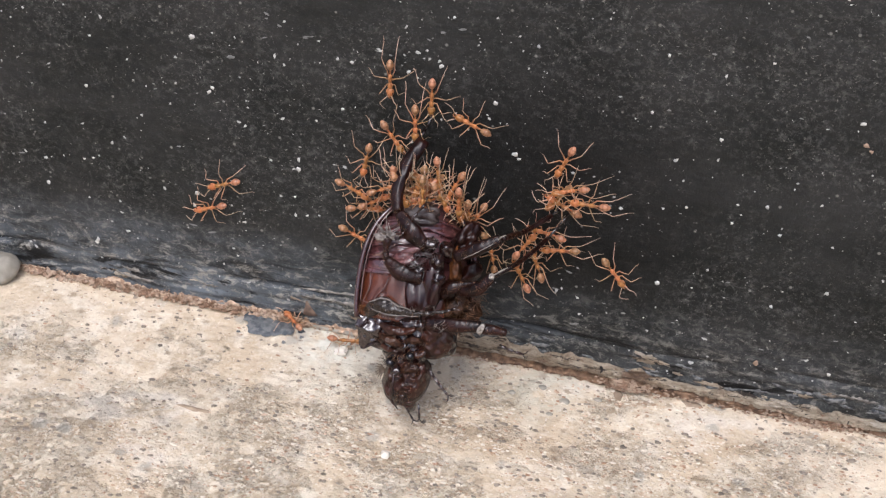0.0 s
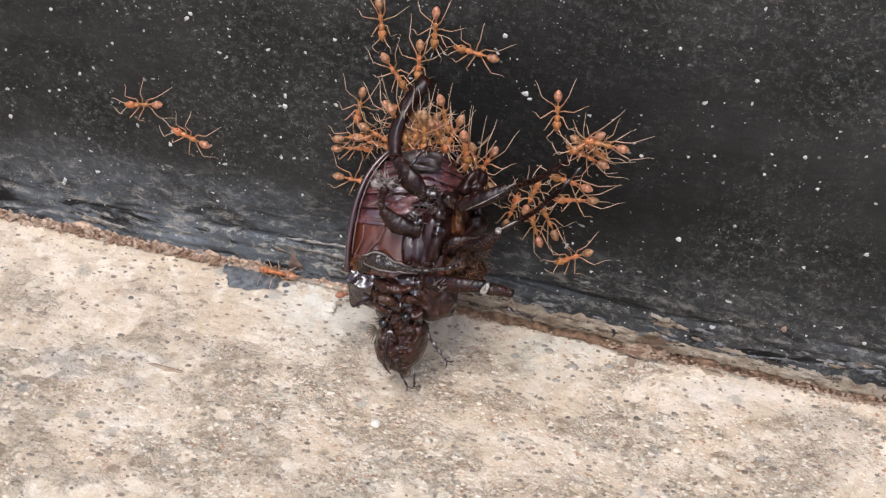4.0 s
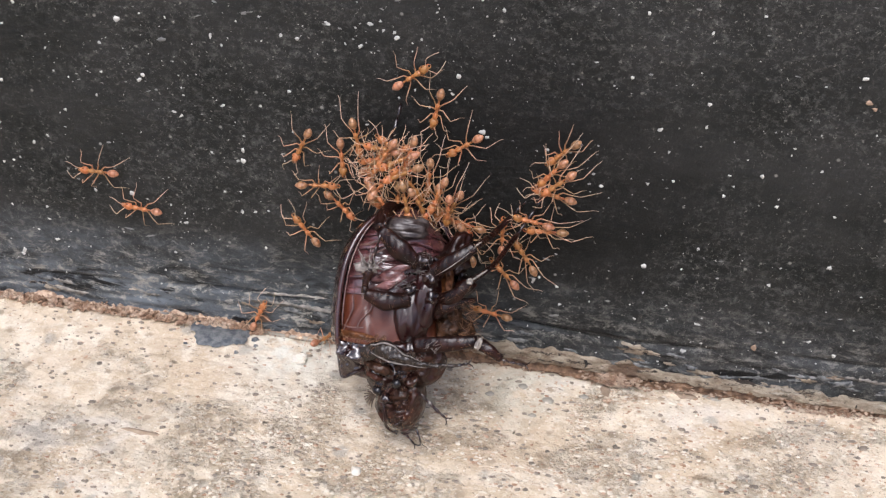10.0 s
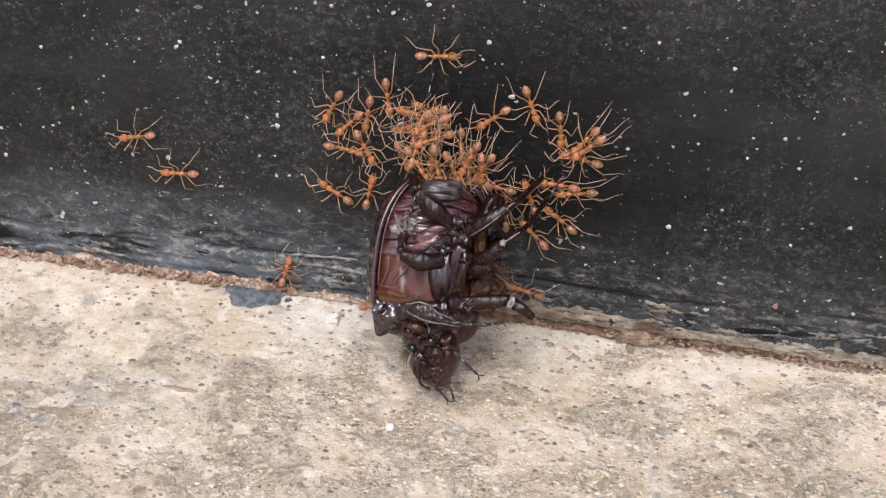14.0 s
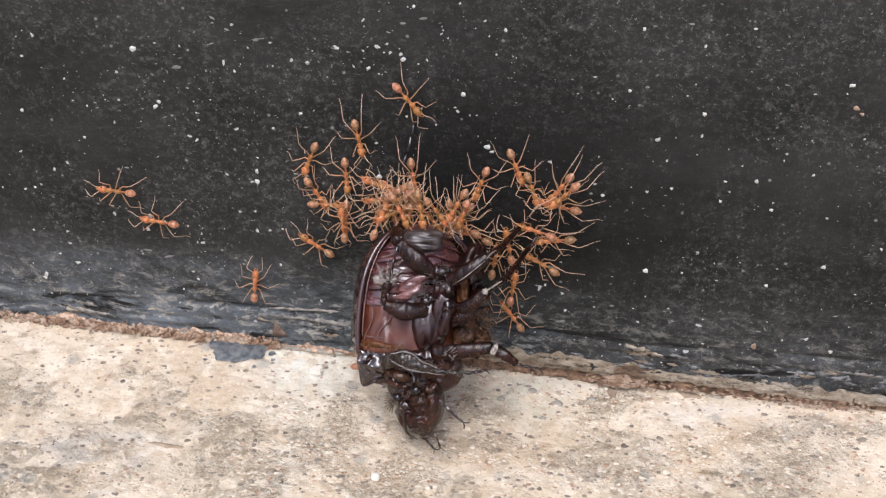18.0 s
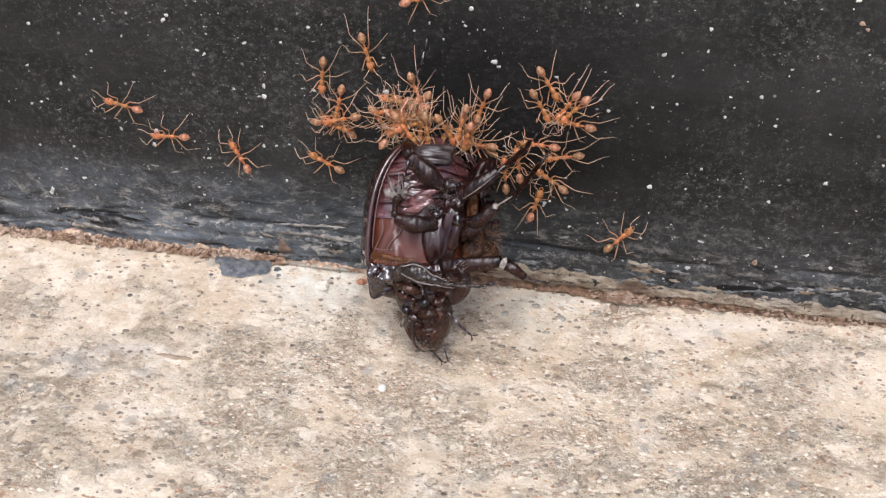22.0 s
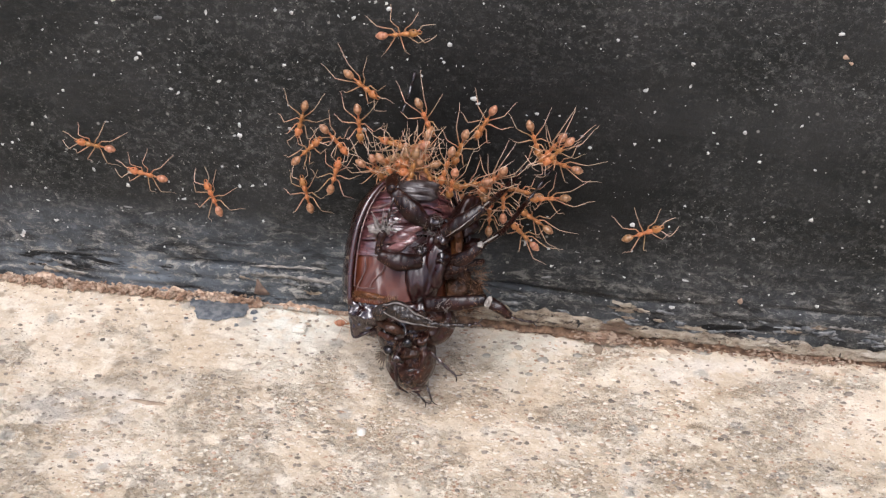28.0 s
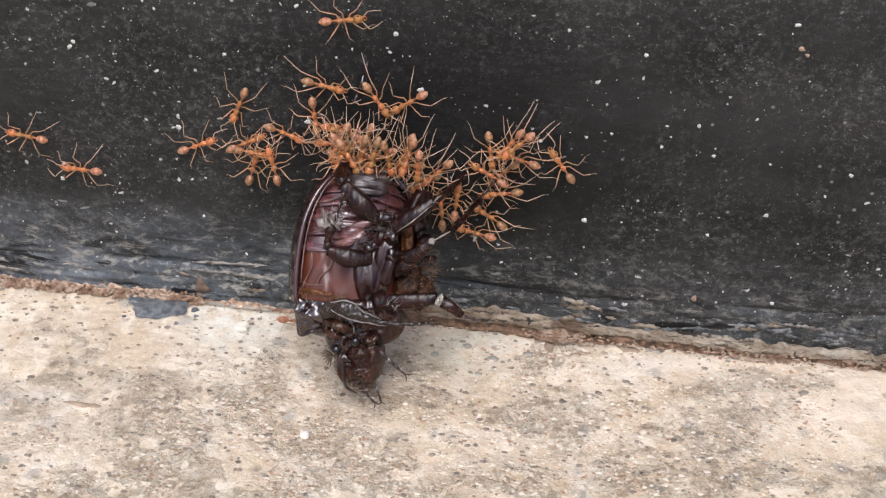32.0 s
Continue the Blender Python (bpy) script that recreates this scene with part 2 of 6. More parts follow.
    col = mix(t, rusty, col, (0.40, 0.25, 0.155))
    # a darker grey stretch on the right, and the pale wash by the paint spill
    col = mix(t, times(times(spot((0.09, -0.052, 0), 0.014, 0.062), steps(t, grain(t, wide, 60, 7, 0.7), 0.34, 0.60)), 0.8), col, times(col, (0.80, 0.77, 0.72)))
    wash = times(times(spot((-0.026, -0.004, 0), 0.004, 0.017), 0.7), steps(t, grain(t, where, 200, 5, 0.7), 0.36, 0.52))
    col = mix(t, wash, col, (0.68, 0.70, 0.64))
    green = times(times(spot((0.020, -0.006, 0), 0.003, 0.016), 0.55), steps(t, grain(t, where, 150, 5, 0.7), 0.40, 0.56))
    col = mix(t, green, col, (0.50, 0.51, 0.43))
    # warm patch of sunlight near the seam, painted into the floor colour
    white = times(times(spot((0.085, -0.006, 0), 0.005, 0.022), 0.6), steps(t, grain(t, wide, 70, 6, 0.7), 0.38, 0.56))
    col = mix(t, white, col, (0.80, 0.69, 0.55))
    # pits, grit and dark grains of several sizes
    col = mix(t, times(pits(t, uneven, 150, 0.30, 0.78), 0.75), col, (0.36, 0.335, 0.29))
    col = mix(t, times(pits(t, uneven, 240, 0.30, 0.68), 0.8), col, (0.34, 0.265, 0.185))
    col = mix(t, pits(t, uneven, 300, 0.17, 0.82), col, (0.14, 0.115, 0.085))
    col = mix(t, times(pits(t, uneven, 620, 0.22, 0.74), 0.9), col, (0.26, 0.20, 0.145))
    col = mix(t, pits(t, uneven, 900, 0.24, 0.80), col, (0.78, 0.73, 0.64))
    t.links.new(times(col, (0.975, 0.97, 0.95)), b.inputs["Base Color"])
    first = bump(t, b, grain(t, where, 220, 6, 0.64), 0.8, 0.0012)
    second = bump(t, b, zone, -0.5, 0.0004, first)
    second = bump(t, b, times(grain(t, where, 640, 5, 0.6, 0.3), zone), 1.0, 0.0011, second)
    second = bump(t, b, crevice, -0.7, 0.0005, second)
    bump(t, b, pits(t, uneven, 300, 0.17, 0.82), -0.7, 0.0008, second)
    return m


def weathered():
    """Grey-brown wood with dark cracks along its grain."""
    m, t, b = material("weathered_wood", (0.3, 0.25, 0.19), 0.85)
    along = coords(t, (0.3, 1, 1))
    col = mix(t, steps(t, grain(t, along, 420, 8, 0.75), 0.40, 0.60), (0.23, 0.17, 0.11), (0.52, 0.44, 0.325))
    col = mix(t, steps(t, grain(t, coords(t, (0.10, 1, 1)), 900, 6, 0.72), 0.55, 0.59), col, (0.05, 0.036, 0.025))
    col = mix(t, steps(t, grain(t, coords(t, (0.5, 1, 1)), 160, 6, 0.75), 0.54, 0.62), col, (0.16, 0.10, 0.06))
    col = mix(t, steps(t, grain(t, coords(t), 520, 5, 0.7, 0.6), 0.62, 0.65), col, (0.02, 0.016, 0.013))
    col = mix(t, steps(t, grain(t, coords(t, (0.3, 1, 1)), 300, 6, 0.7), 0.56, 0.64), col, (0.60, 0.535, 0.43))
    t.links.new(col, b.inputs["Base Color"])
    first = bump(t, b, grain(t, along, 600, 7, 0.78), 1.0, 0.0018)
    bump(t, b, grain(t, coords(t), 1200, 4, 0.7), 0.8, 0.0005, first)
    return m


def shell(name, base, other, rough=0.22, coat=0.5, scale=260, crumple=0.7, lines=(1, 1, 1)):
    """Chitin: dark, glossy, with dull and scuffed patches."""
    m, t, b = material(name, base, rough)
    where = coords(t)
    col = mix(t, steps(t, grain(t, where, scale, 5, 0.6), 0.38, 0.66), base, other)
    t.links.new(col, b.inputs["Base Color"])
    t.links.new(steps(t, grain(t, where, scale * 1.6, 4), 0.35, 0.7, (rough,) * 3, (min(rough + 0.3, 1),) * 3), b.inputs["Roughness"])
    b.inputs["Coat Weight"].default_value, b.inputs["Coat Roughness"].default_value, b.inputs["Coat IOR"].default_value = coat, 0.04, 1.7
    b.inputs["Specular IOR Level"].default_value = 0.12
    first = bump(t, b, grain(t, coords(t, lines), scale * 1.2, 1.0, 0.5), crumple, 0.0018)
    t.links.new(first, b.inputs["Coat Normal"])
    bump(t, b, grain(t, where, scale * 5, 4, 0.6), 0.4, 0.0002, first)
    return m


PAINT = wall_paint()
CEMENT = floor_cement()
FLECK = speckled("lime_fleck", (0.62, 0.62, 0.58), (0.42, 0.41, 0.37), 900, 0.8)
GREY_FLECK = speckled("grey_dust_fleck", (0.20, 0.20, 0.19), (0.11, 0.11, 0.105), 900, 0.8)
RUST_FLECK = speckled("tan_fleck", (0.42, 0.29, 0.19), (0.27, 0.19, 0.13), 900, 0.8)
BARE_WOOD = weathered()
LIFTED = speckled('lifted_paint', (0.03, 0.033, 0.036), (0.20, 0.20, 0.19), 900, 0.7, 0.0004, 0.6, 0.12)
ROT = speckled("rotten_wood", (0.065, 0.038, 0.022), (0.22, 0.135, 0.08), 700, 0.9, 0.0009, 0.4, 0.12)
SEAM = speckled("seam_crust", (0.28, 0.18, 0.115), (0.55, 0.41, 0.29), 900, 0.9, 0.0012, 0.4, 0.08)
PALE = speckled("pale_splinter", (0.31, 0.285, 0.245), (0.09, 0.085, 0.075), 700, 0.85, 0.0003, 0.5)
CRUMB = speckled("brown_crumb", (0.36, 0.22, 0.135), (0.64, 0.48, 0.345), 420, 0.9, 0.0002, 1.0, 0.06)
SPILT = speckled("spilt_dark_paint", (0.054, 0.063, 0.072), (0.16, 0.162, 0.16), 650, 0.6, 0.0004, 0.12, 0.12)
STONE = speckled("dark_grit", (0.11, 0.09, 0.07), (0.27, 0.225, 0.175), 800, 0.85, 0.0002, 1.0)
GREY_STONE = speckled("grey_stone", (0.27, 0.245, 0.20), (0.37, 0.34, 0.28), 500, 0.8, 0.0002, 0.3)
CHIP = speckled("cream_chip", (0.68, 0.62, 0.51), (0.52, 0.45, 0.35), 700, 0.8)
LIME = speckled("fresh_lime", (0.84, 0.79, 0.69), (0.74, 0.67, 0.55), 700, 0.8)
TAN = speckled("tan_chip", (0.25, 0.18, 0.12), (0.40, 0.31, 0.22), 500, 0.85)
SPLIT = speckled("brown_splinter", (0.075, 0.05, 0.038), (0.17, 0.115, 0.08), 700, 0.85, 0.0003, 0.5)
DARK = shell("black_brown_chitin", (0.0085, 0.0032, 0.0026), (0.026, 0.0085, 0.006), 0.22, 0.8, 340, 0.8)
LEG = shell("dark_leg_chitin", (0.006, 0.0021, 0.0015), (0.022, 0.0058, 0.0034), 0.30, 0.22, 420, 0.28, (1.4, 0.4, 1.4))
RIM = shell("glossy_rim_chitin", (0.03, 0.009, 0.008), (0.05, 0.014, 0.012), 0.15, 1.0, 160, 0.12)
MAROON = shell("maroon_chitin", (0.014, 0.004, 0.0038), (0.030, 0.0072, 0.0062), 0.26, 0.5, 260, 0.8, (1.5, 0.5, 1.5))
PLATE = shell("striated_maroon_plate", (0.052, 0.016, 0.017), (0.125, 0.042, 0.040), 0.24, 1.0, 420, 0.7, (0.25, 1.6, 0.25))
PLATE.node_tree.nodes["Principled BSDF"].inputs["Coat Roughness"].default_value = 0.08
PLATE.node_tree.nodes["Principled BSDF"].inputs["Specular IOR Level"].default_value = 0.5
BROWN = shell("red_brown_chitin", (0.072, 0.019, 0.009), (0.125, 0.036, 0.016), 0.30, 0.50, 150, 0.9, (1.3, 0.5, 1.3))
BROWN.node_tree.nodes["Principled BSDF"].inputs["Coat Roughness"].default_value = 0.10
WET = shell("wet_black_chitin", (0.0095, 0.0034, 0.0034), (0.026, 0.0085, 0.007), 0.2, 1.0, 200, 0.85)
WET.node_tree.nodes["Principled BSDF"].inputs["Coat IOR"].default_value = 1.85
WET.node_tree.nodes["Principled BSDF"].inputs["Coat Roughness"].default_value = 0.10
# paler copy of the maroon plate, with the hip highlights in its colour
SHEEN = shell("sheen_streaked_plate", (0.06, 0.019, 0.018), (0.20, 0.095, 0.088), 0.25, 0.7, 420, 0.6, (0.25, 1.6, 0.25))
RUFOUS = shell("rufous_chitin", (0.050, 0.0165, 0.009), (0.013, 0.0055, 0.004), 0.34, 0.30, 420, 0.9)
TAWNY = shell("tawny_chitin", (0.050, 0.021, 0.010), (0.015, 0.0065, 0.0042), 0.45, 0.2, 600, 0.8)
EYE = shell("bead_black", (0.006, 0.005, 0.005), (0.012, 0.008, 0.008), 0.1, 0.5)
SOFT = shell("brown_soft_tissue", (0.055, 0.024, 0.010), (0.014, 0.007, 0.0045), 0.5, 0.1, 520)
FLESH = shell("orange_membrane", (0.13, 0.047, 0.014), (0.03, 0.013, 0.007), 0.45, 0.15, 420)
GREYLEG = shell("dusty_grey_chitin", (0.010, 0.0062, 0.0045), (0.034, 0.025, 0.019), 0.32, 0.4, 420, 0.8)
DUSTY = speckled("dusty_thorn", (0.30, 0.265, 0.235), (0.09, 0.075, 0.065), 900, 0.6)
# pale streaks carry the tail plate's sheen along with grey dust
TAIL = shell("dusty_sheen_tail", (0.02, 0.012, 0.011), (0.085, 0.07, 0.064), 0.36, 0.35, 520, 0.8, (0.3, 1.4, 0.3))
BONE = shell("pale_spur", (0.40, 0.36, 0.31), (0.17, 0.145, 0.12), 0.35, 0.3, 800)
EDGE = shell("pale_brown_edge", (0.17, 0.092, 0.075), (0.06, 0.028, 0.022), 0.2, 1.0, 200, 0.2)
SPECK = speckled("pale_dust_speck", (0.40, 0.40, 0.37), (0.22, 0.22, 0.21), 900, 0.8, 0.0001, 1.0)
HAIR = speckled("rusty_hair", (0.13, 0.062, 0.026), (0.24, 0.125, 0.055), 900, 0.6)
CLUB = speckled("amber_lamella", (0.11, 0.075, 0.04), (0.05, 0.03, 0.016), 900, 0.5)


def amber(name, base, other, rough, bands=0.0, tip=None):
    m, t, b = material(name, base, rough)
    where = coords(t)
    col = mix(t, steps(t, grain(t, where, 700, 4), 0.35, 0.65), base, other)
    if bands:
        # darker hind edges of the body rings
        w = node(t, "ShaderNodeTexWave", Scale=330.0, Distortion=1.2)
        t.links.new(where, w.inputs["Vector"])
        dark = mix(t, 1.0, steps(t, w.outputs["Fac"], 0.62, 0.95), (bands,) * 3, "MULTIPLY")
        col = mix(t, dark, col, tuple(c * 0.42 for c in other))
    if tip:
        # paler towards the foot
        far = t.nodes.new("ShaderNodeVectorMath")
        far.operation = "LENGTH"
        t.links.new(where, far.inputs[0])
        col = mix(t, steps(t, far.outputs["Value"], 0.0017, 0.0052), col, tip)
    info = t.nodes.new("ShaderNodeObjectInfo")
    hs = t.nodes.new("ShaderNodeHueSaturation")
    mr = node(t, "ShaderNodeMapRange")
    mr.inputs["To Min"].default_value, mr.inputs["To Max"].default_value = 0.72, 1.15
    t.links.new(info.outputs["Random"], mr.inputs["Value"])
    t.links.new(mr.outputs[0], hs.inputs["Value"])
    tint = node(t, "ShaderNodeMapRange")
    tint.inputs["To Min"].default_value, tint.inputs["To Max"].default_value = 0.514, 0.492
    t.links.new(info.outputs["Random"], tint.inputs["Value"])
    t.links.new(tint.outputs[0], hs.inputs["Hue"])
    t.links.new(col, hs.inputs["Color"])
    t.links.new(hs.outputs[0], b.inputs["Base Color"])
    b.inputs["Subsurface Weight"].default_value = 0.15
    b.inputs["Subsurface Radius"].default_value = (0.0008, 0.0004, 0.0002)
    bump(t, b, grain(t, where, 2200, 3), 0.6, 0.00012)
    return m


ANT_BODY = amber("amber_ant", (0.43, 0.168, 0.053), (0.25, 0.083, 0.026), 0.32)
ANT_GASTER = amber("ant_gaster", (0.43, 0.218, 0.112), (0.29, 0.130, 0.062), 0.3, 0.45)
ANT_LEG = amber("ant_leg", (0.45, 0.23, 0.10), (0.36, 0.16, 0.065), 0.35, 0.0, (0.53, 0.39, 0.28))
ANT_EYE = amber("ant_eye", (0.02, 0.012, 0.008), (0.04, 0.02, 0.01), 0.2)


# ---- mesh helpers ----
def mesh_of(name, bm, mat, smooth=True):
    bm.normal_update()
    me = bpy.data.meshes.new(name)
    bm.to_mesh(me)
    bm.free()
    me.materials.append(mat)
    if smooth:
        me.polygons.foreach_set("use_smooth", [True] * len(me.polygons))
    return me


def thing(name, data, label, category, group="", kind=""):
    return tagged(new(name, data), label, category, group, kind)


def part(name, bm, mat, parent, label="", at=None, smooth=True):
    """One mesh object under a thing or a part."""
    ob = new(name, mesh_of(name, bm, mat, smooth) if isinstance(bm, bmesh.types.BMesh) else bm)
    ob.parent = parent
    if at is not None:
        ob.matrix_basis = at
    return tagged(ob, label)


def ball(centre, radii, turn=None, seg=14, rings=9, lump=0.0, bm=None, seed=0.0):
    bm = bm or bmesh.new()
    turn = turn or Matrix.Identity(3)
    made = bmesh.ops.create_uvsphere(bm, u_segments=seg, v_segments=rings, radius=1.0)["verts"]
    for v in made:
        k = 1 + lump * noise.noise(v.co * 1.7 + Vector((seed, seed * 2, 0)))
        v.co = turn @ Vector((v.co.x * radii[0], v.co.y * radii[1], v.co.z * radii[2])) * k + Vector(centre)
    for v in made:
        v.co *= MM
    return bm


def tube(points, radii, sides=6, bm=None, flat=1.0):
    """A tapering limb through the points, in millimetres."""
    bm = bm or bmesh.new()
    pts = [Vector(p) for p in points]
    rings = []
    for i, p in enumerate(pts):
        way = (pts[min(i + 1, len(pts) - 1)] - pts[max(i - 1, 0)]).normalized()
        side = way.cross(Vector((0, 0, 1)))
        if side.length < 0.05:
            side = way.cross(Vector((1, 0, 0)))
        side.normalize()
        up = side.cross(way)
        rings.append([bm.verts.new((p + (side * math.cos(a) + up * math.sin(a) * flat) * radii[i]) * MM)
                      for a in (2 * math.pi * k / sides for k in range(sides))])
    for a, b in zip(rings, rings[1:]):
        for k in range(sides):
            bm.faces.new((a[k], a[(k + 1) % sides], b[(k + 1) % sides], b[k]))
    for ring, tip in ((rings[0], pts[0]), (rings[-1], pts[-1])):
        bm.faces.new(ring if ring is rings[-1] else ring[::-1])
    return bm


def curve_through(points, n=5):
    """A smooth line through points (Catmull-Rom)."""
    p = [Vector(q) for q in points]
    p = [p[0] * 2 - p[1]] + p + [p[-1] * 2 - p[-2]]
    line = []
    for a, b, c, d in zip(p, p[1:], p[2:], p[3:]):
        for k in range(n):
            s = k / n
            line.append(0.5 * ((2 * b) + (c - a) * s + (2 * a - 5 * b + 4 * c - d) * s * s + (3 * b - a - 3 * c + d) * s ** 3))
    return line + [p[-2]]


def limb(points, radii, sides=8, n=4, bm=None, flat=1.0):
    line = curve_through(points, n)
    rs = [radii[min(i // n, len(radii) - 1)] + (radii[min(i // n + 1, len(radii) - 1)] - radii[min(i // n, len(radii) - 1)]) * (i % n) / n for i in range(len(line))]
    return tube(line, rs, sides, bm, flat)


def sheet(points, thick, bm=None, axis=1, dent=0.0):
    """A thin irregular plate: its outline in millimetres in two axes, lying across the third."""
    fresh = bm is None
    bm = bm or bmesh.new()

    def place(p, d):
        return Vector((p[0], -d, p[1])) * MM if axis == 1 else Vector((p[0], p[1], d)) * MM
    low = [bm.verts.new(place(p, 0)) for p in points]
    cx, cy = sum(p[0] for p in points) / len(points), sum(p[1] for p in points) / len(points)
    top = [bm.verts.new(place((cx + (p[0] - cx) * 0.86, cy + (p[1] - cy) * 0.86), thick * rnd.uniform(0.7, 1.1))) for p in points]
    mid = bm.verts.new(place((cx, cy), thick * 1.1 - dent))
    n = len(points)
    for k in range(n):
        bm.faces.new((low[k], low[(k + 1) % n], top[(k + 1) % n], top[k]))
        bm.faces.new((top[k], top[(k + 1) % n], mid))
    if fresh:
        bmesh.ops.recalc_face_normals(bm, faces=bm.faces)
    return bm


def lumps(name, mat, items, label, category):
    """Many small rough grains in one mesh: each a place, three radii and a seed."""
    ring = [(0, 0, 1)] + [(math.cos(a) * 0.85, math.sin(a) * 0.85, 0.45) for a in (k * 2 * math.pi / 5 for k in range(5))] + \
           [(math.cos(a) * 0.9, math.sin(a) * 0.9, -0.35) for a in ((k + 0.5) * 2 * math.pi / 5 for k in range(5))] + [(0, 0, -1)]
    sides = [(0, 1 + k, 1 + (k + 1) % 5) for k in range(5)] + [(1 + k, 6 + k, 1 + (k + 1) % 5) for k in range(5)] + \
            [(1 + (k + 1) % 5, 6 + k, 6 + (k + 1) % 5) for k in range(5)] + [(11, 6 + (k + 1) % 5, 6 + k) for k in range(5)]
    verts, faces = [], []
    for c, radii, seed in items:
        q, base = random.Random(seed), len(verts)
        turn = q.uniform(0, 6.28)
        for x, y, z in ring:
            k = q.uniform(0.65, 1.2)
            x, y = (x * math.cos(turn) - y * math.sin(turn)) * k * radii[0], (x * math.sin(turn) + y * math.cos(turn)) * k * radii[1]
            verts.append(((c[0] + x) * MM, (c[1] + y) * MM, (c[2] + z * k * radii[2]) * MM))
        faces += [tuple(base + i for i in f) for f in sides]
    me = bpy.data.meshes.new(name)
    me.from_pydata(verts, [], faces)
    me.materials.append(mat)
    return thing(name, me, label, category, kind="stuff")


def ragged(cx, cy, rx, ry, n=11, rough=0.3, turn=0.0, r=None):
    r = r or rnd
    out = []
    for k in range(n):
        a = 2 * math.pi * k / n
        d = 1 + r.uniform(-rough, rough)
        x, y = math.cos(a) * rx * d, math.sin(a) * ry * d
        out.append((cx + x * math.cos(turn) - y * math.sin(turn), cy + x * math.sin(turn) + y * math.cos(turn)))
    return out


# ---- the setting ----
def spread(fine0, fine1, step, far):
    """Even steps over the near stretch, then ever wider ones out to far."""
    xs = list(np.arange(fine0, fine1 + step / 2, step))
    d = step
    while xs[-1] < far:
        d *= 1.6
        xs.append(xs[-1] + d)
    d = step
    while xs[0] > -far:
        d *= 1.6
        xs.insert(0, xs[0] - d)
    return xs


def height(x, y):
    """Relief of the cement, in millimetres: low swells, knobs and pits."""
    p = Vector((x, y, 3.0))
    h = 0.9 * noise.noise(p / 26) + 0.35 * noise.noise(p / 7) + 0.22 * noise.noise(p / 2.4) + 0.10 * noise.noise(p / 1.1)
    pit = noise.noise(p / 3.1 + Vector((40, 7, 1)))
    h -= 0.9 * max(0.0, pit - 0.52) * 2
    return h - 0.35


def build_ground():
    xs, ys = spread(-105, 95, 0.8, 60000), [y for y in spread(-78, 4, 0.7, 60000) if y <= 4.5]
    verts, faces = [], []
    for y in ys:
        for x in xs:
            near = abs(x) < 160 and y > -130
            verts.append((x * MM, y * MM, (height(x, y) if near else -0.35) * MM))
    w = len(xs)
    for j in range(len(ys) - 1):
        for i in range(w - 1):
            a = j * w + i
            faces.append((a, a + 1, a + w + 1, a + w))
    me = bpy.data.meshes.new("ground")
    me.from_pydata(verts, [], faces)
    me.materials.append(CEMENT)
    me.polygons.foreach_set("use_smooth", [True] * len(me.polygons))
    return thing("ground", me, "rough limewashed cement floor, cream and grey, pitted and stained", "floor", kind="structure")


def build_wall():
    bm = bmesh.new()
    xs = list(np.arange(-130, 121, 1.6))
    zs = [-2.0] + list(np.arange(0, 16, 0.4)) + list(np.arange(16, 24, 0.8)) + list(np.arange(24, 135, 2.5))
    grid = []
    for z in zs:
        row = []
        for x in xs:
            p = Vector((x * 0.25, z, 9.0))
            y = 0.22 * noise.noise(p / 5) + 0.12 * noise.noise(p / 1.7)
            groove = math.exp(-((z - 7.5 - 0.02 * (x + 100) - 1.5 * noise.noise(Vector((x / 30, 0, 0)))) / 0.55) ** 2)
            y += 1.5 * groove * max(0.0, min(1.0, 0.5 + 1.6 * noise.noise(Vector((x / 25, 5, 0)))))
            y += 0.5 * max(0.0, 1 - z / 14) * noise.noise(Vector((x / 14, z / 1.4, 3)))
            row.append(bm.verts.new((x * MM, y * MM, z * MM)))
        grid.append(row)
    for a, b in zip(grid, grid[1:]):
        for k in range(len(xs) - 1):
            bm.faces.new((a[k], a[k + 1], b[k + 1], b[k]))
    # thickness: sides, top and back of the board
    bx0, bx1, bz0, bz1 = xs[0] * MM, xs[-1] * MM, zs[0] * MM, zs[-1] * MM
    back = [bm.verts.new(p) for p in ((bx0, 0.03, bz0), (bx1, 0.03, bz0), (bx1, 0.03, bz1), (bx0, 0.03, bz1))]
    bm.faces.new(back[::-1])
    bm.faces.new(grid[-1] + [back[2], back[3]])
    bm.faces.new(grid[0][::-1] + [back[0], back[1]])
    bm.faces.new([r[0] for r in grid] + [back[3], back[0]])
    bm.faces.new([r[-1] for r in grid][::-1] + [back[1], back[2]])
    bmesh.ops.recalc_face_normals(bm, faces=bm.faces)
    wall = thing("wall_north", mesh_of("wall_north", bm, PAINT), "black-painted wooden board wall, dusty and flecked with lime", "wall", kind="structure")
    # the house wall that the board skirts, going on at both sides and above
    for x0, x1, z0, z1 in ((-3000, -130, -2, 135), (120, 3000, -2, 135), (-3000, 3000, 135, 2600)):
        b2 = bmesh.new()
        bmesh.ops.create_cube(b2, size=1.0)
        for v in b2.verts:
            v.co = Vector((x0 + (v.co.x + 0.5) * (x1 - x0), (v.co.y + 0.5) * 30 + (0 if z1 < 200 else 3), z0 + (v.co.z + 0.5) * (z1 - z0))) * MM
        part("board", b2, PAINT, wall, smooth=False)
    return wall


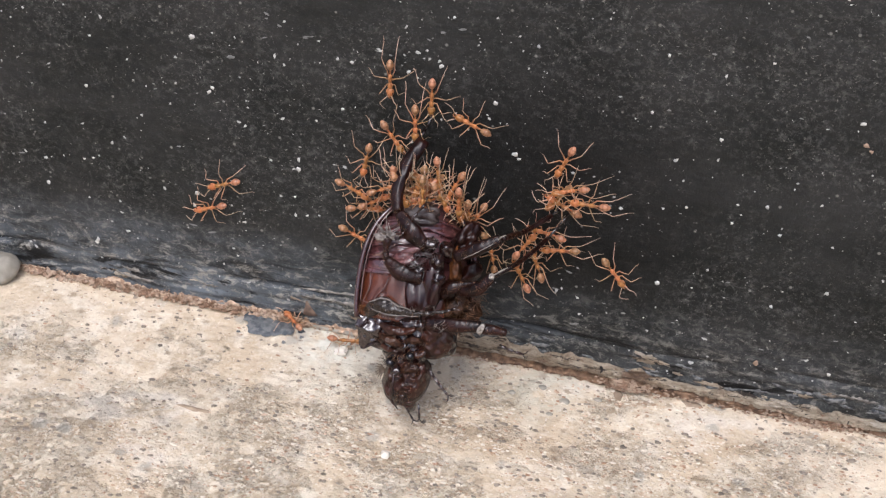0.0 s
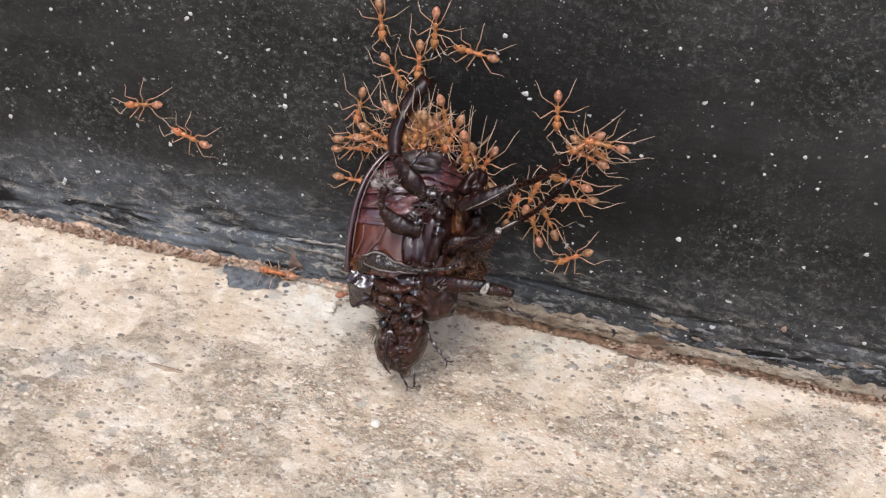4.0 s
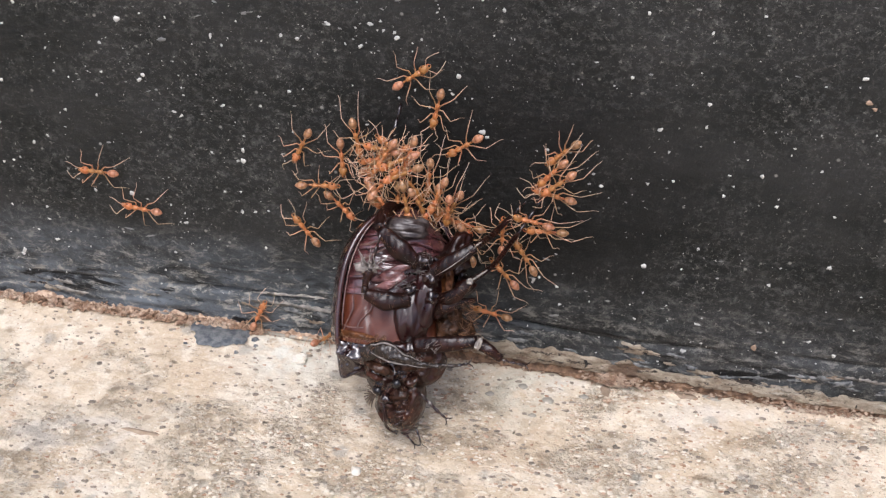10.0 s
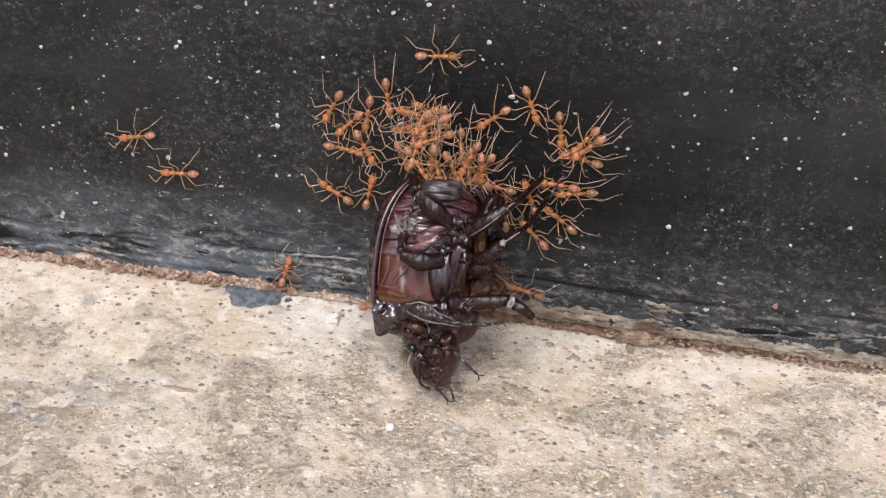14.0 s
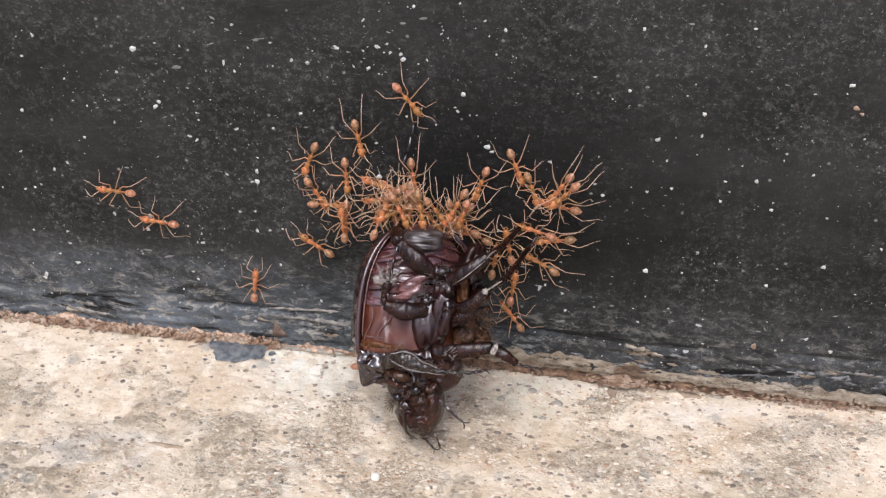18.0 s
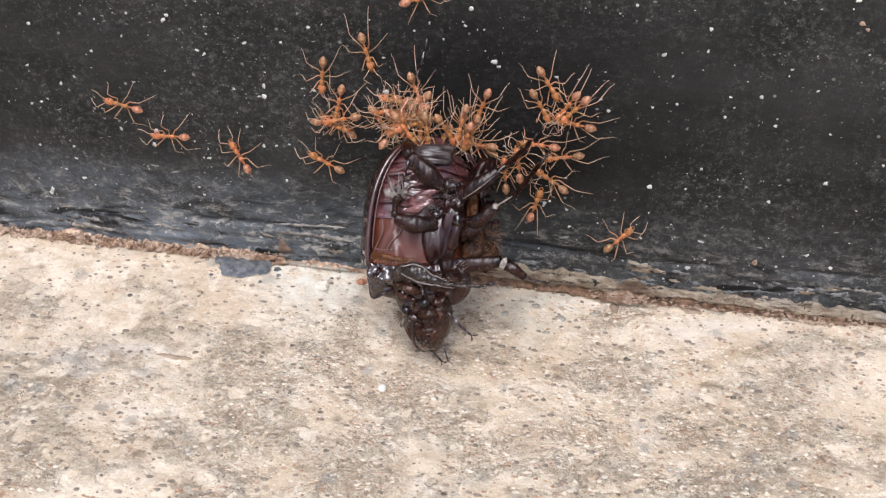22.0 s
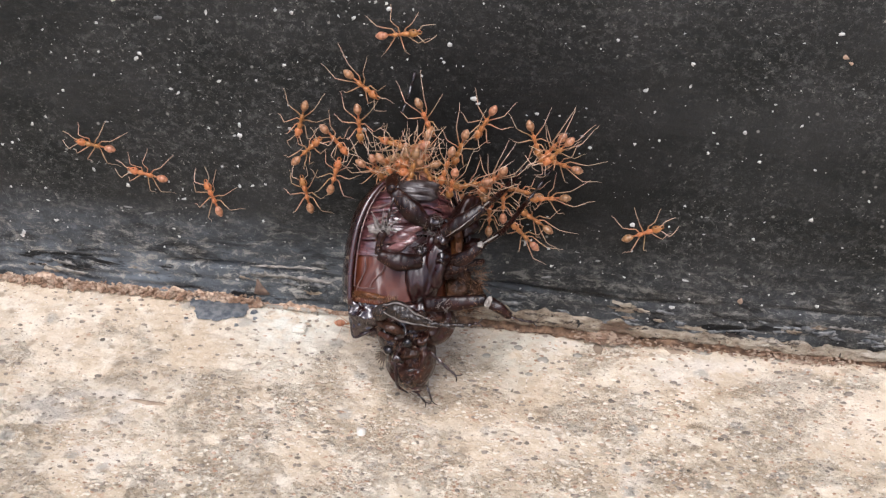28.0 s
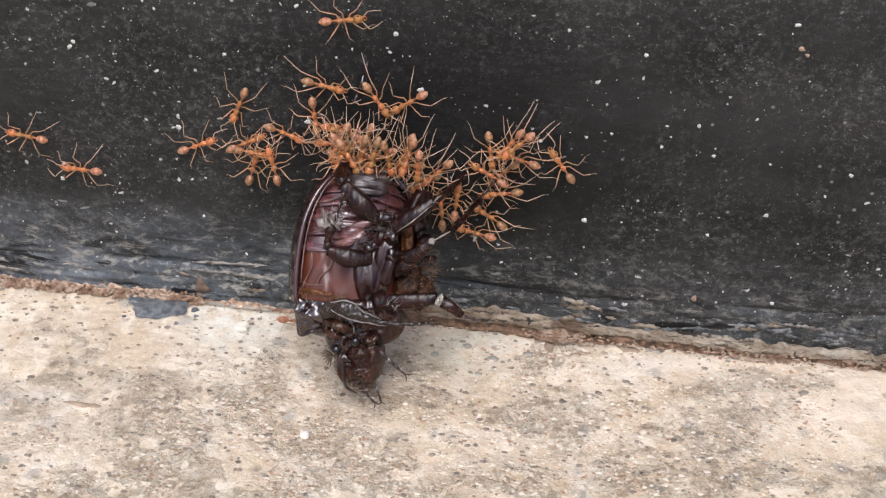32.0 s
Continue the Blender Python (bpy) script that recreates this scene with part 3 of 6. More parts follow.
def build_joint(wall):
    """Bare and rotten wood along the foot of the board."""
    def strip(name, x0, x1, z_low, z_high, out, mat, label, cell=0.5):
        bm = bmesh.new()
        rows = []
        for x in np.arange(x0, x1 + 0.1, cell):
            n1, n2 = noise.noise(Vector((x / 9, 1, out))), noise.noise(Vector((x / 2.2, 4, out)))
            fade = min(1.0, (x - x0) / 5 + 0.05, (x1 - x) / 5 + 0.05)
            lo, hi = z_low(x) + 0.25 * n2, (z_high(x) + 0.8 * n1 + 0.4 * n2)
            hi = lo + max(0.3, (hi - lo) * fade)
            col = []
            for k in range(13):
                s = k / 12
                z = lo + (hi - lo) * s
                y = out * math.sin(math.pi * min(1, max(0, 0.12 + s * 0.88))) ** 0.6 + 0.8 * noise.noise(Vector((x / 6, z / 0.8, 2))) + 0.7 * noise.noise(Vector((x / 1.6, z / 0.7, 6)))
                if k in (0, 12):
                    y = -0.6
                col.append(bm.verts.new((x * MM, -max(y, -0.6) * MM * (fade if k not in (0, 12) else 1), z * MM)))
            rows.append(col)
        for a, b in zip(rows, rows[1:]):
            for k in range(12):
                bm.faces.new((a[k], b[k], b[k + 1], a[k + 1]))
        bmesh.ops.recalc_face_normals(bm, faces=bm.faces)
        return tagged(part(name, bm, mat, None), label, "trim", kind="structure")
    strip("trim_wood", -6, 118, lambda x: 2.0 - 0.010 * x, lambda x: (6.2 - 0.06 * max(x - 10, 0) if x < 45 else 3.7) + 1.3 * noise.noise(Vector((x / 3.0, 7, 1))), 1.3, BARE_WOOD,
          "bare weathered wooden strip at the foot of the black board")
    strip("trim_rot", -8, 118, lambda x: -0.9, lambda x: 2.6 - 0.008 * x + 0.6 * noise.noise(Vector((x / 3, 2, 8))), 0.7, ROT, "crumbling brown rotten wood under the wooden strip")
    strip("trim_crack", -128, 5, lambda x: -0.9, lambda x: (1.7 if x < -35 else 0.75) + 0.9 * noise.noise(Vector((x / 4, 2, 2))) + 0.8 * noise.noise(Vector((x / 1.1, 2, 5))), 0.6, SEAM, "brown crumbling seam between black board and cement")
    # splinters where the paint has come off
    for x0, z0, x1, z1, w in ((-80, 6.4, -73, 5.0, 1.1), (-82, 4.4, -72, 3.3, 1.2), (-37, 7.4, -28, 7.6, 1.3), (-30, 7.8, -19, 7.0, 1.1), (-36, 9.6, -20, 10.4, 0.5), (80, 8.2, 90, 7.8, 0.7), (-60, 5.6, -56, 5.3, 0.5)):
        n = 22
        top, low = [], []
        for k in range(n):
            s = k / (n - 1)
            x, z = x0 + (x1 - x0) * s, z0 + (z1 - z0) * s + 0.5 * noise.noise(Vector((x0 + s * 9, z0, 1)))
            h = w * (0.25 + math.sin(math.pi * (0.04 + 0.92 * s))) * rnd.uniform(0.1, 1.0)
            top.append((x + rnd.uniform(-0.1, 0.1), z + h / 2 + rnd.uniform(-0.1, 0.1)))
            low.append((x + rnd.uniform(-0.1, 0.1), z - h / 2 + rnd.uniform(-0.1, 0.1)))
        ob = part("splinter", sheet(low + top[::-1], 0.35), PALE, wall)
        ob.location.y = 0.0001
    ob = part("splinter", sheet([(-35.8, 2.4), (-34.2, 2.2), (-32.3, 2.5), (-33.0, 3.6), (-34.0, 4.8), (-34.7, 6.3), (-35.0, 6.2), (-35.2, 4.6), (-35.6, 3.6)], 0.7), SPLIT, wall, "upright brown wood splinter")
    ob.location.y = 0.0001
    # blistered patches above the strip, paint lifted off the wood
    for k in range(60):
        x = rnd.choice((rnd.uniform(14, 34), rnd.uniform(38, 66), rnd.uniform(66, 100), rnd.uniform(-85, -20)))
        z, q = 3.6 + 5.0 * rnd.random() ** 1.6, rnd.uniform(0.4, 1.3)
        ob = part("blister", sheet(ragged(x, z, q * rnd.uniform(1.2, 2.4), q * 0.5, 16, 0.6, rnd.uniform(-0.25, 0.15)), 0.3), rnd.choice((BARE_WOOD, LIFTED, LIFTED, LIFTED)), wall)
        ob.location.y = 0.0001
    # crumbs heaped along the seam
    grains = []
    for k in range(1900):
        x = rnd.uniform(-120, 115)
        heap = 1.0 if 32 < x < 45 or 66 < x < 82 or x < -34 else 0.3
        if x > 5 and rnd.random() > heap:
            continue
        q = rnd.uniform(0.10, 0.34) * (1.25 if heap == 1.0 else 1.0)
        z = rnd.uniform(0.2, 1.9) * heap
        grains.append(((x, -rnd.uniform(0.1, 0.8) - (2.4 - z) * 0.35, z), (q, q * rnd.uniform(0.6, 1), q * rnd.uniform(0.6, 1)), k))
    for k in range(900):
        x = rnd.choice((rnd.gauss(38, 2.6), rnd.gauss(38, 2.6), rnd.gauss(78, 5), rnd.uniform(40, 100)))
        q, z = rnd.uniform(0.12, 0.36), 2.6 * rnd.random()
        grains.append(((x, -0.6 - (3.0 - z) * 0.5 * rnd.uniform(0.7, 1.3), z), (q * rnd.uniform(1, 1.6), q * 0.8, q * rnd.uniform(0.5, 0.9)), k + 5000))
    for k in range(260):
        x = -34 - 70 * rnd.random() ** 1.2
        q, z = rnd.uniform(0.30, 0.72), 1.5 * rnd.random()
        grains.append(((x, -1.0 - (2.0 - z) * 0.4 * rnd.uniform(0.6, 1.3), z), (q * rnd.uniform(0.9, 1.3), q * 0.9, q * rnd.uniform(0.7, 1.0)), k + 9000))
    lumps("wood_crumbs", CRUMB, grains, "brown crumbs of rotten wood heaped along the seam", "debris")


def build_flecks(wall):
    """Lime splashes and dust grains on the black board."""
    shapes = [mesh_of("fleck", sheet(ragged(0, 0, 0.5, 0.42, 9, 0.4, k), 0.3), FLECK) for k in range(5)]
    rust = mesh_of("fleck", sheet(ragged(0, 0, 0.5, 0.4, 9, 0.4, 2), 0.3), RUST_FLECK)

    def fleck(x, z, size, mesh=None):
        ob = part("fleck", mesh or rnd.choice(shapes), None, wall)
        ob.matrix_basis = pose(x * MM, 0.0001, z * MM, 0, rnd.uniform(0, 360), 0) @ Matrix.Diagonal((size, 1, size * rnd.uniform(0.75, 1.2), 1))
    for x, z, s in ((-58.6, 66.7, 1.2), (-24.3, 66.6, 0.8), (-55.5, 54.8, 1.0), (-54.6, 55.9, 0.9), (-36.0, 42.2, 1.0), (-36.1, 39.9, 1.2), (-6.0, 68.6, 1.1), (5.2, 62.6, 1.0), (12.8, 75.8, 0.8)):
        fleck(x, z, s)
    for x, z, s in ((9.9, 52.0, 1.1), (10.8, 51.0, 0.9), (37.2, 77.8, 0.6), (35.5, 65.7, 0.6), (49.1, 62.2, 0.85), (56.1, 79.2, 0.6), (73.7, 69.9, 1.1), (60.0, 49.4, 0.8), (63.3, 43.6, 0.7)):
        fleck(x, z, s)
    for x, z, s in ((74.4, 32.2, 1.0), (41.4, 27.5, 1.15), (64.5, 26.7, 0.75), (-85.2, 12.4, 1.5), (-85.6, 11.6, 1.0), (-83.6, 51.7, 0.8), (-95.9, 25.5, 0.9), (-62.8, 55.7, 0.5)):
        fleck(x, z, s)
    for x, z, s in ((-73.5, 59.4, 0.5), (-71.3, 46.7, 0.7), (-79.0, 38.6, 0.6), (-84.0, 34.0, 0.6), (-12.7, 66.3, 0.9), (-3.9, 79.1, 0.6), (54.4, 48.8, 0.6), (53.9, 44.5, 0.6)):
        fleck(x, z, s)
    for x, z, s in ((78.7, 12.7, 0.8), (44.7, 46.4, 0.6), (-24.4, 12.6, 0.7), (-32.5, 20.7, 0.7), (-26.3, 55.8, 0.6), (-37, 33, 0.5), (22, 22, 0.5), (88, 42, 0.8), (-60.5, 26.4, 1.0)):
        fleck(x, z, s)
    fleck(-59.8, 29.6, 1.0), fleck(-11.2, 43.4, 1.2)
    fleck(75.3, 65.5, 1.2, rust), fleck(64.0, 12.3, 1.5, rust), fleck(76.2, 64.6, 0.8, rust)
    # dull scrapes high on the board
    for x, z, rx, ry, turn in ((-33.6, 78.6, 3.2, 0.45, -1.1), (-34.2, 70.5, 2.4, 0.5, 0.25), (-42.4, 74.4, 1.3, 0.35, -0.5), (-40.2, 76.6, 1.5, 0.3, 0.2), (-50.2, 63.6, 0.9, 0.4, 0.1)):
        ob = part("scrape", sheet(ragged(x, z, rx, ry, 13, 0.25, turn), 0.08), GREY_FLECK, wall, "dull grey scrape")
        ob.location.y = 0.0001
    bm = bmesh.new()
    for k in range(2600):
        x, z = rnd.uniform(-112, 112), rnd.uniform(3, 100)
        if noise.noise(Vector((x / 22, z / 22, 4))) < rnd.uniform(-0.5, 0.3):
            continue
        r = 0.07 + 0.30 * rnd.random() ** 4
        sheet(ragged(x, z, r * rnd.uniform(1, 1.8), r, 7, 0.5, rnd.uniform(-1.4, 1.4)), 0.12, bm)
    bmesh.ops.recalc_face_normals(bm, faces=bm.faces)
    ob = thing("dust_specks", mesh_of("dust_specks", bm, SPECK, False), "tiny white lime specks spattered over the black board", "specks", kind="stuff")
    ob.location.y = 0.0001
    bm = bmesh.new()
    for k in range(700):
        x, z = rnd.uniform(-112, 112), rnd.uniform(3, 100)
        r = 0.14 + 0.3 * rnd.random() ** 3
        sheet(ragged(x, z, r * rnd.uniform(1, 3.0), r * 0.7, 6, 0.3, rnd.uniform(-0.3, 0.3)), 0.05, bm)
    bmesh.ops.recalc_face_normals(bm, faces=bm.faces)
    ob = thing("dust_smears", mesh_of("dust_smears", bm, GREY_FLECK, False), "faint grey dust smears on the black board", "specks", kind="stuff")
    ob.location.y = 0.0001


def build_floor_bits():
    def flat(name, outline, thick, mat, label, category, z=0.0):
        ob = thing(name, mesh_of(name, sheet(outline, thick, axis=2), mat), label, category)
        ob.location.z = z * MM
        return ob
    corners = [(-50.1, 0.6), (-43, 0.9), (-36.8, 0.3), (-36.2, -2.6), (-36.8, -5.6), (-39.4, -6.4), (-41.2, -7.4), (-44.0, -7.9), (-46.6, -7.2), (-47.6, -4.4), (-49.2, -2.8)]
    pts = []
    for p, q in zip(corners, corners[1:] + corners[:1]):
        pts += [(p[0] + (q[0] - p[0]) * k / 4 + rnd.uniform(-0.35, 0.35), p[1] + (q[1] - p[1]) * k / 4 + rnd.uniform(-0.35, 0.35)) for k in range(4)]
    bm = sheet(pts, 0.55, axis=2)
    ob = thing("paint_spill", mesh_of("paint_spill", bm, SPILT), "hardened spill of dark grey paint on the cement", "paint spill")
    ob.location.z = 0.0001
    for x, y, q in ((-35.0, -3.2, 0.8), (-34.2, -5.4, 0.5), (-37.6, -8.0, 0.5), (-48.6, -7.2, 0.4)):
        flat('paint_drop', ragged(x, y, q, q * 0.8, 8, 0.3), 0.4, SPILT, 'small drop of dark grey paint on the cement', 'paint spill', height(x, y) - 0.1)
    z0 = lambda x, y: height(x, y) - 0.1
    top = [(x, -0.75 + 0.25 * noise.noise(Vector((x / 2, 3, 0)))) for x in np.arange(-36.4, -19, 0.7)]
    low = [(x, y - 0.75 - 0.35 * noise.noise(Vector((x / 1.7, 8, 0)))) for x, y in top]
    flat("paint_ridge", low + top[::-1], 0.5, GREY_STONE, "thin pale grey ridge of dried paint along the seam", "paint ridge", 0.1)
    for x, q in ((-28.7, 0.62), (-22.8, 0.72), (-25.9, 0.4)):
        ob = thing("wood_crumb", mesh_of("wood_crumb", ball((0, 0, 0), (q, q * 0.9, q * 0.85), None, 9, 7, 0.5, None, x), CRUMB), "round brown crumb of rotten wood on the seam", "debris", "round crumbs on the seam")
        ob.location = (x * MM, -1.3 * MM, (0.4 + q * 0.6) * MM)
    bm = sheet(ragged(0, 0, 1.9, 1.5, 10, 0.35), 0.45, axis=2)
    sheet(ragged(0.5, 0.3, 1.1, 0.8, 8, 0.35), 0.8, bm, axis=2)
    bmesh.ops.recalc_face_normals(bm, faces=bm.faces)
    ob = thing("lime_flake", mesh_of("lime_flake", bm, LIME, False), "loose cream flake of limewash lying on the cement", "flake")
    ob.matrix_basis = pose(-24.4 * MM, -7.6 * MM, (height(-24.4, -7.6) + 0.5) * MM, 20, -14, 0)
    flat("plaster_crumb", ragged(-5.2, -36.8, 1.1, 0.9, 11, 0.45), 0.9, LIME, "white crumb of plaster on the cement", "crumb", z0(-5.2, -36.8))
    flat("wood_chip", [(-51.6, -34.6), (-50, -34.1), (-46, -34.3), (-43.6, -34.4), (-43.4, -35.2), (-47, -35.6), (-50.2, -35.0)], 0.35, TAN, "thin tan wood chip embedded in the cement", "wood chip", z0(-48, -35))
    flat("stone_chip", ragged(36.9, -3.0, 1.0, 2.0, 9, 0.3, 0.3), 0.4, TAN, "tan stone chip set in the cement by the seam", "stone chip", z0(36.9, -3))
    flat("stone_chip", ragged(53.0, -1.9, 2.4, 0.9, 9, 0.3, -0.1), 0.4, TAN, "tan stone chip set in the cement by the seam", "stone chip", z0(53, -2))
    flat("slate_chip", ragged(58.2, -1.3, 2.2, 0.8, 9, 0.25, 0.0), 0.4, GREY_STONE, "blue-grey stone chip by the wooden strip", "stone chip", z0(58, -1))
    # dark grit and grey pebbles that stand out one by one
    for x, y, r in ((47.1, -15.9, 0.75), (40.4, -19.4, 0.8), (-48.9, -26.2, 0.7), (-75.4, -46.3, 0.8), (28.1, -23.4, 0.5), (53.3, -17.8, 0.5), (85.8, -10.7, 0.9), (-0.6, -24.3, 0.5), (41.5, -13.0, 0.5),
                    (61, -28, 0.6), (72, -20, 0.5), (-20, -30, 0.5), (-63, -17, 0.6), (10, -41, 0.6)):
        ob = thing("grit_grain", mesh_of("grit_grain", ball((0, 0, 0), (r, r * 0.75, r * 0.5), None, 8, 6, 0.5, None, x), STONE), "dark brown grit grain stuck in the cement", "grit", "grit grains on the cement")
        ob.location = (x * MM, y * MM, (height(x, y) + 0.05) * MM)
    for x, y, r in ((20.9, -6.1, 1.0), (26.2, -8.9, 1.3), (33, -6, 0.9), (15, -9.5, 0.9), (24, -14, 0.8)):
        ob = thing("pebble", mesh_of("pebble", ball((0, 0, 0), (r, r * 0.85, r * 0.3), None, 10, 6, 0.4, None, x), GREY_STONE), "grey pebble flush with the pale cement", "pebble", "pebbles in the cement")
        ob.location = (x * MM, y * MM, (height(x, y)) * MM)
    ob = thing("stone", mesh_of("stone", ball((-110.5, -4.5, 2.0), (6.5, 5.0, 3.4), None, 20, 12, 0.25), GREY_STONE), "smooth grey stone lying against the foot of the board", "stone")
    def strewn(count, low, more, worn=False):
        out = []
        for k in range(count):
            x, y = rnd.uniform(-100, 92), -75 * rnd.random()
            if worn and noise.noise(Vector((x / 14, y / 14, 3))) + (x + 20) / 140 - (y + 30) / 90 < 0.0:
                continue
            q = low + more * rnd.random() ** 3
            out.append(((x, y, height(x, y)), (q * rnd.uniform(1, 1.9), q, q * 0.5), k))
        return out
    lumps("grit", STONE, strewn(2600, 0.11, 0.48), "scattered dark grit in the cement skin", "grit")
    lumps("lime_crumbs", CHIP, strewn(700, 0.10, 0.30) + strewn(7000, 0.14, 0.34, True), "pale crumbs of limewash scattered on the cement", "crumbs")
    lumps("sand", CRUMB, strewn(1300, 0.08, 0.30) + strewn(6000, 0.11, 0.32, True), "brown sand grains scattered on the cement", "sand")


build_ground()
WALL = build_wall()
build_joint(WALL)
build_flecks(WALL)
build_floor_bits()


# ---- the beetle: u across, v along the body towards its tail, w out of its belly, in millimetres ----
PSI = radians(30)
LAT, VEN = Vector((math.cos(PSI), 0, -math.sin(PSI))), Vector((math.sin(PSI), 0, math.cos(PSI)))


def body_width(v):
    if v > 6:
        return 11.2 * max(0.0, 1 - ((v - 6) / 18.2) ** 2.6) ** 0.5
    return 11.2 - 0.012 * (6 - v) ** 2


def at_body(v, phi, wide=1.0, deep=8.0, shift=0.0):
    a = body_width(v) * wide
    b = deep * (a / 11.2) ** 0.7
    p = LAT * (a * math.sin(phi)) + VEN * (b * math.cos(phi))
    return Vector((p.x + shift, v, p.z))


def patch(rows):
    """A skin over rows of points in millimetres."""
    bm = bmesh.new()
    grid = [[bm.verts.new(Vector(p) * MM) for p in row] for row in rows]
    for a, b in zip(grid, grid[1:]):
        for k in range(len(a) - 1):
            bm.faces.new((a[k], a[k + 1], b[k + 1], b[k]))
    return bm


def thicken(bm, amount):
    """Gives a skin an inner side and a closed edge."""
    bmesh.ops.recalc_face_normals(bm, faces=bm.faces)
    bmesh.ops.solidify(bm, geom=bm.faces[:] + bm.edges[:] + bm.verts[:], thickness=amount * MM)
    bmesh.ops.recalc_face_normals(bm, faces=bm.faces)
    return bm


def dome(outline, rise, back=1.5, rings=8, n=4, rough=0.15, seed=0.0, pull=(0, 0, 0)):
    """A swollen plate over a closed outline in millimetres, with a crisp edge and a flat back."""
    p = [Vector(q) for q in outline]
    k = len(p)
    edge = []
    for i in range(k):
        a, b, c, d = p[i - 1], p[i], p[(i + 1) % k], p[(i + 2) % k]
        for j in range(n):
            f = j / n
            edge.append(0.5 * ((2 * b) + (c - a) * f + (2 * a - 5 * b + 4 * c - d) * f * f + (3 * b - a - 3 * c + d) * f ** 3))
    mid = sum(edge, Vector()) / len(edge)
    way = Vector()
    for a, b in zip(edge, edge[1:] + edge[:1]):
        way += (a - mid).cross(b - mid)
    way.normalize()
    if way.z < 0:
        way = -way
    top = mid + Vector(pull)
    bm = bmesh.new()
    grid = [[bm.verts.new((q - way * back) * MM) for q in edge]]
    for i in range(rings):
        f = i / rings
        h = rise * (1 - (1 - f) ** 2) ** 0.5
        row = []
        for q in edge:
            c = q.lerp(top, f)
            c += way * h * (1 + rough * noise.noise(c * 0.5 + Vector((seed, 0, 0)))) + way * rough * (0.5 if i else 0.1) * noise.noise(c * 1.3 + Vector((0, seed, 0)))
            row.append(bm.verts.new(c * MM))
        grid.append(row)
    m = len(edge)
    for a, b in zip(grid, grid[1:]):
        for i in range(m):
            bm.faces.new((a[i], a[(i + 1) % m], b[(i + 1) % m], b[i]))
    peak = bm.verts.new((top + way * rise) * MM)
    for i in range(m):
        bm.faces.new((grid[-1][i], grid[-1][(i + 1) % m], peak))
    bm.faces.new(grid[0][::-1])
    bmesh.ops.recalc_face_normals(bm, faces=bm.faces)
    return bm


def hairs(roots, length, mat_r=0.045, lean=(0, 0, 1), wild=0.5, seed=1):
    r = random.Random(seed)
    bm = bmesh.new()
    for p in roots:
        d = (Vector(lean) + Vector([r.uniform(-wild, wild) for _ in range(3)])).normalized() * length * r.uniform(0.6, 1.2)
        q = Vector(p)
        tube([q, q + d * 0.5 + Vector((r.uniform(-0.1, 0.1),) * 3), q + d], [mat_r, mat_r * 0.7, mat_r * 0.25], 3, bm)
    return bm


def spined_limb(points, radii, spines, flat=0.75, seed=3):
    """A leg joint with short thorns drawn out of its skin."""
    bm = limb(points, radii, 10, 6, None, flat)
    bm.normal_update()
    r = random.Random(seed)
    faces = [f for f in bm.faces if len(f.verts) == 4]
    for f in r.sample(faces, min(spines, len(faces))):
        if not f.is_valid:
            continue
        n = f.normal.copy()
        top = bmesh.ops.poke(bm, faces=[f])["verts"][0]
        top.co += (n + Vector((0, r.uniform(-0.2, 0.5), 0))).normalized() * r.uniform(0.6, 1.1) * MM
    return crumpled(bm, 0.15, seed)


def crumpled(bm, amount, seed):
    """Dents and swells, so that no limb is a clean tube."""
    for v in bm.verts:
        v.co += Vector((noise.noise(v.co * 700 + Vector((seed, 0, 0))), noise.noise(v.co * 700 + Vector((0, seed, 5))), noise.noise(v.co * 700 + Vector((9, 0, seed))))) * amount * MM
    return bm


def ridged(bm, line, amount, seed):
    """Lengthwise ridges and dents on a thigh."""
    a, b = Vector(line[0]) * MM, Vector(line[-1]) * MM
    way = (b - a).normalized()
    side = way.cross(Vector((0, 0, 1))).normalized()
    bm.normal_update()
    for v in bm.verts:
        d = v.co - a
        along, across, up = d.dot(way) / MM, d.dot(side) / MM, d.z / MM
        groove = noise.noise(Vector((along * 0.18, across * 1.5, up * 1.5 + seed * 7)))
        v.co += v.normal * (groove * amount * 1.6 + noise.noise(Vector((along * 0.9, across * 0.9, up * 0.9 + seed))) * amount) * MM
    return bm


def tarsus(points, bm=None, thick=1.0):
    """Beaded foot with two claws."""
    bm = bm or bmesh.new()
    line = [Vector(p) for p in points]
    for a, b in zip(line, line[1:]):
        tube([a, a.lerp(b, 0.7), b], [0.16 * thick, 0.34 * thick, 0.16 * thick], 6, bm)
    d = (line[-1] - line[-2]).normalized()
    for s in (-1, 1):
        side = d.cross(Vector((0, 0, 1))) * s
        tube([line[-1], line[-1] + d * 0.6 + side * 0.5, line[-1] + d * 0.9 + side * 1.1], [0.14, 0.1, 0.03], 4, bm)
    return bm


def hinged(name, bm, mat, parent, hinge, label=""):
    """A part whose origin lies at its hinge, so that it can swing there."""
    h = Vector(hinge) * MM
    inner = Vector(parent.get("hinge", (0, 0, 0)))
    for v in bm.verts:
        v.co -= h
    ob = part(name, bm, mat, parent, label, Matrix.Translation(h - inner))
    ob["hinge"] = tuple(h)
    return ob


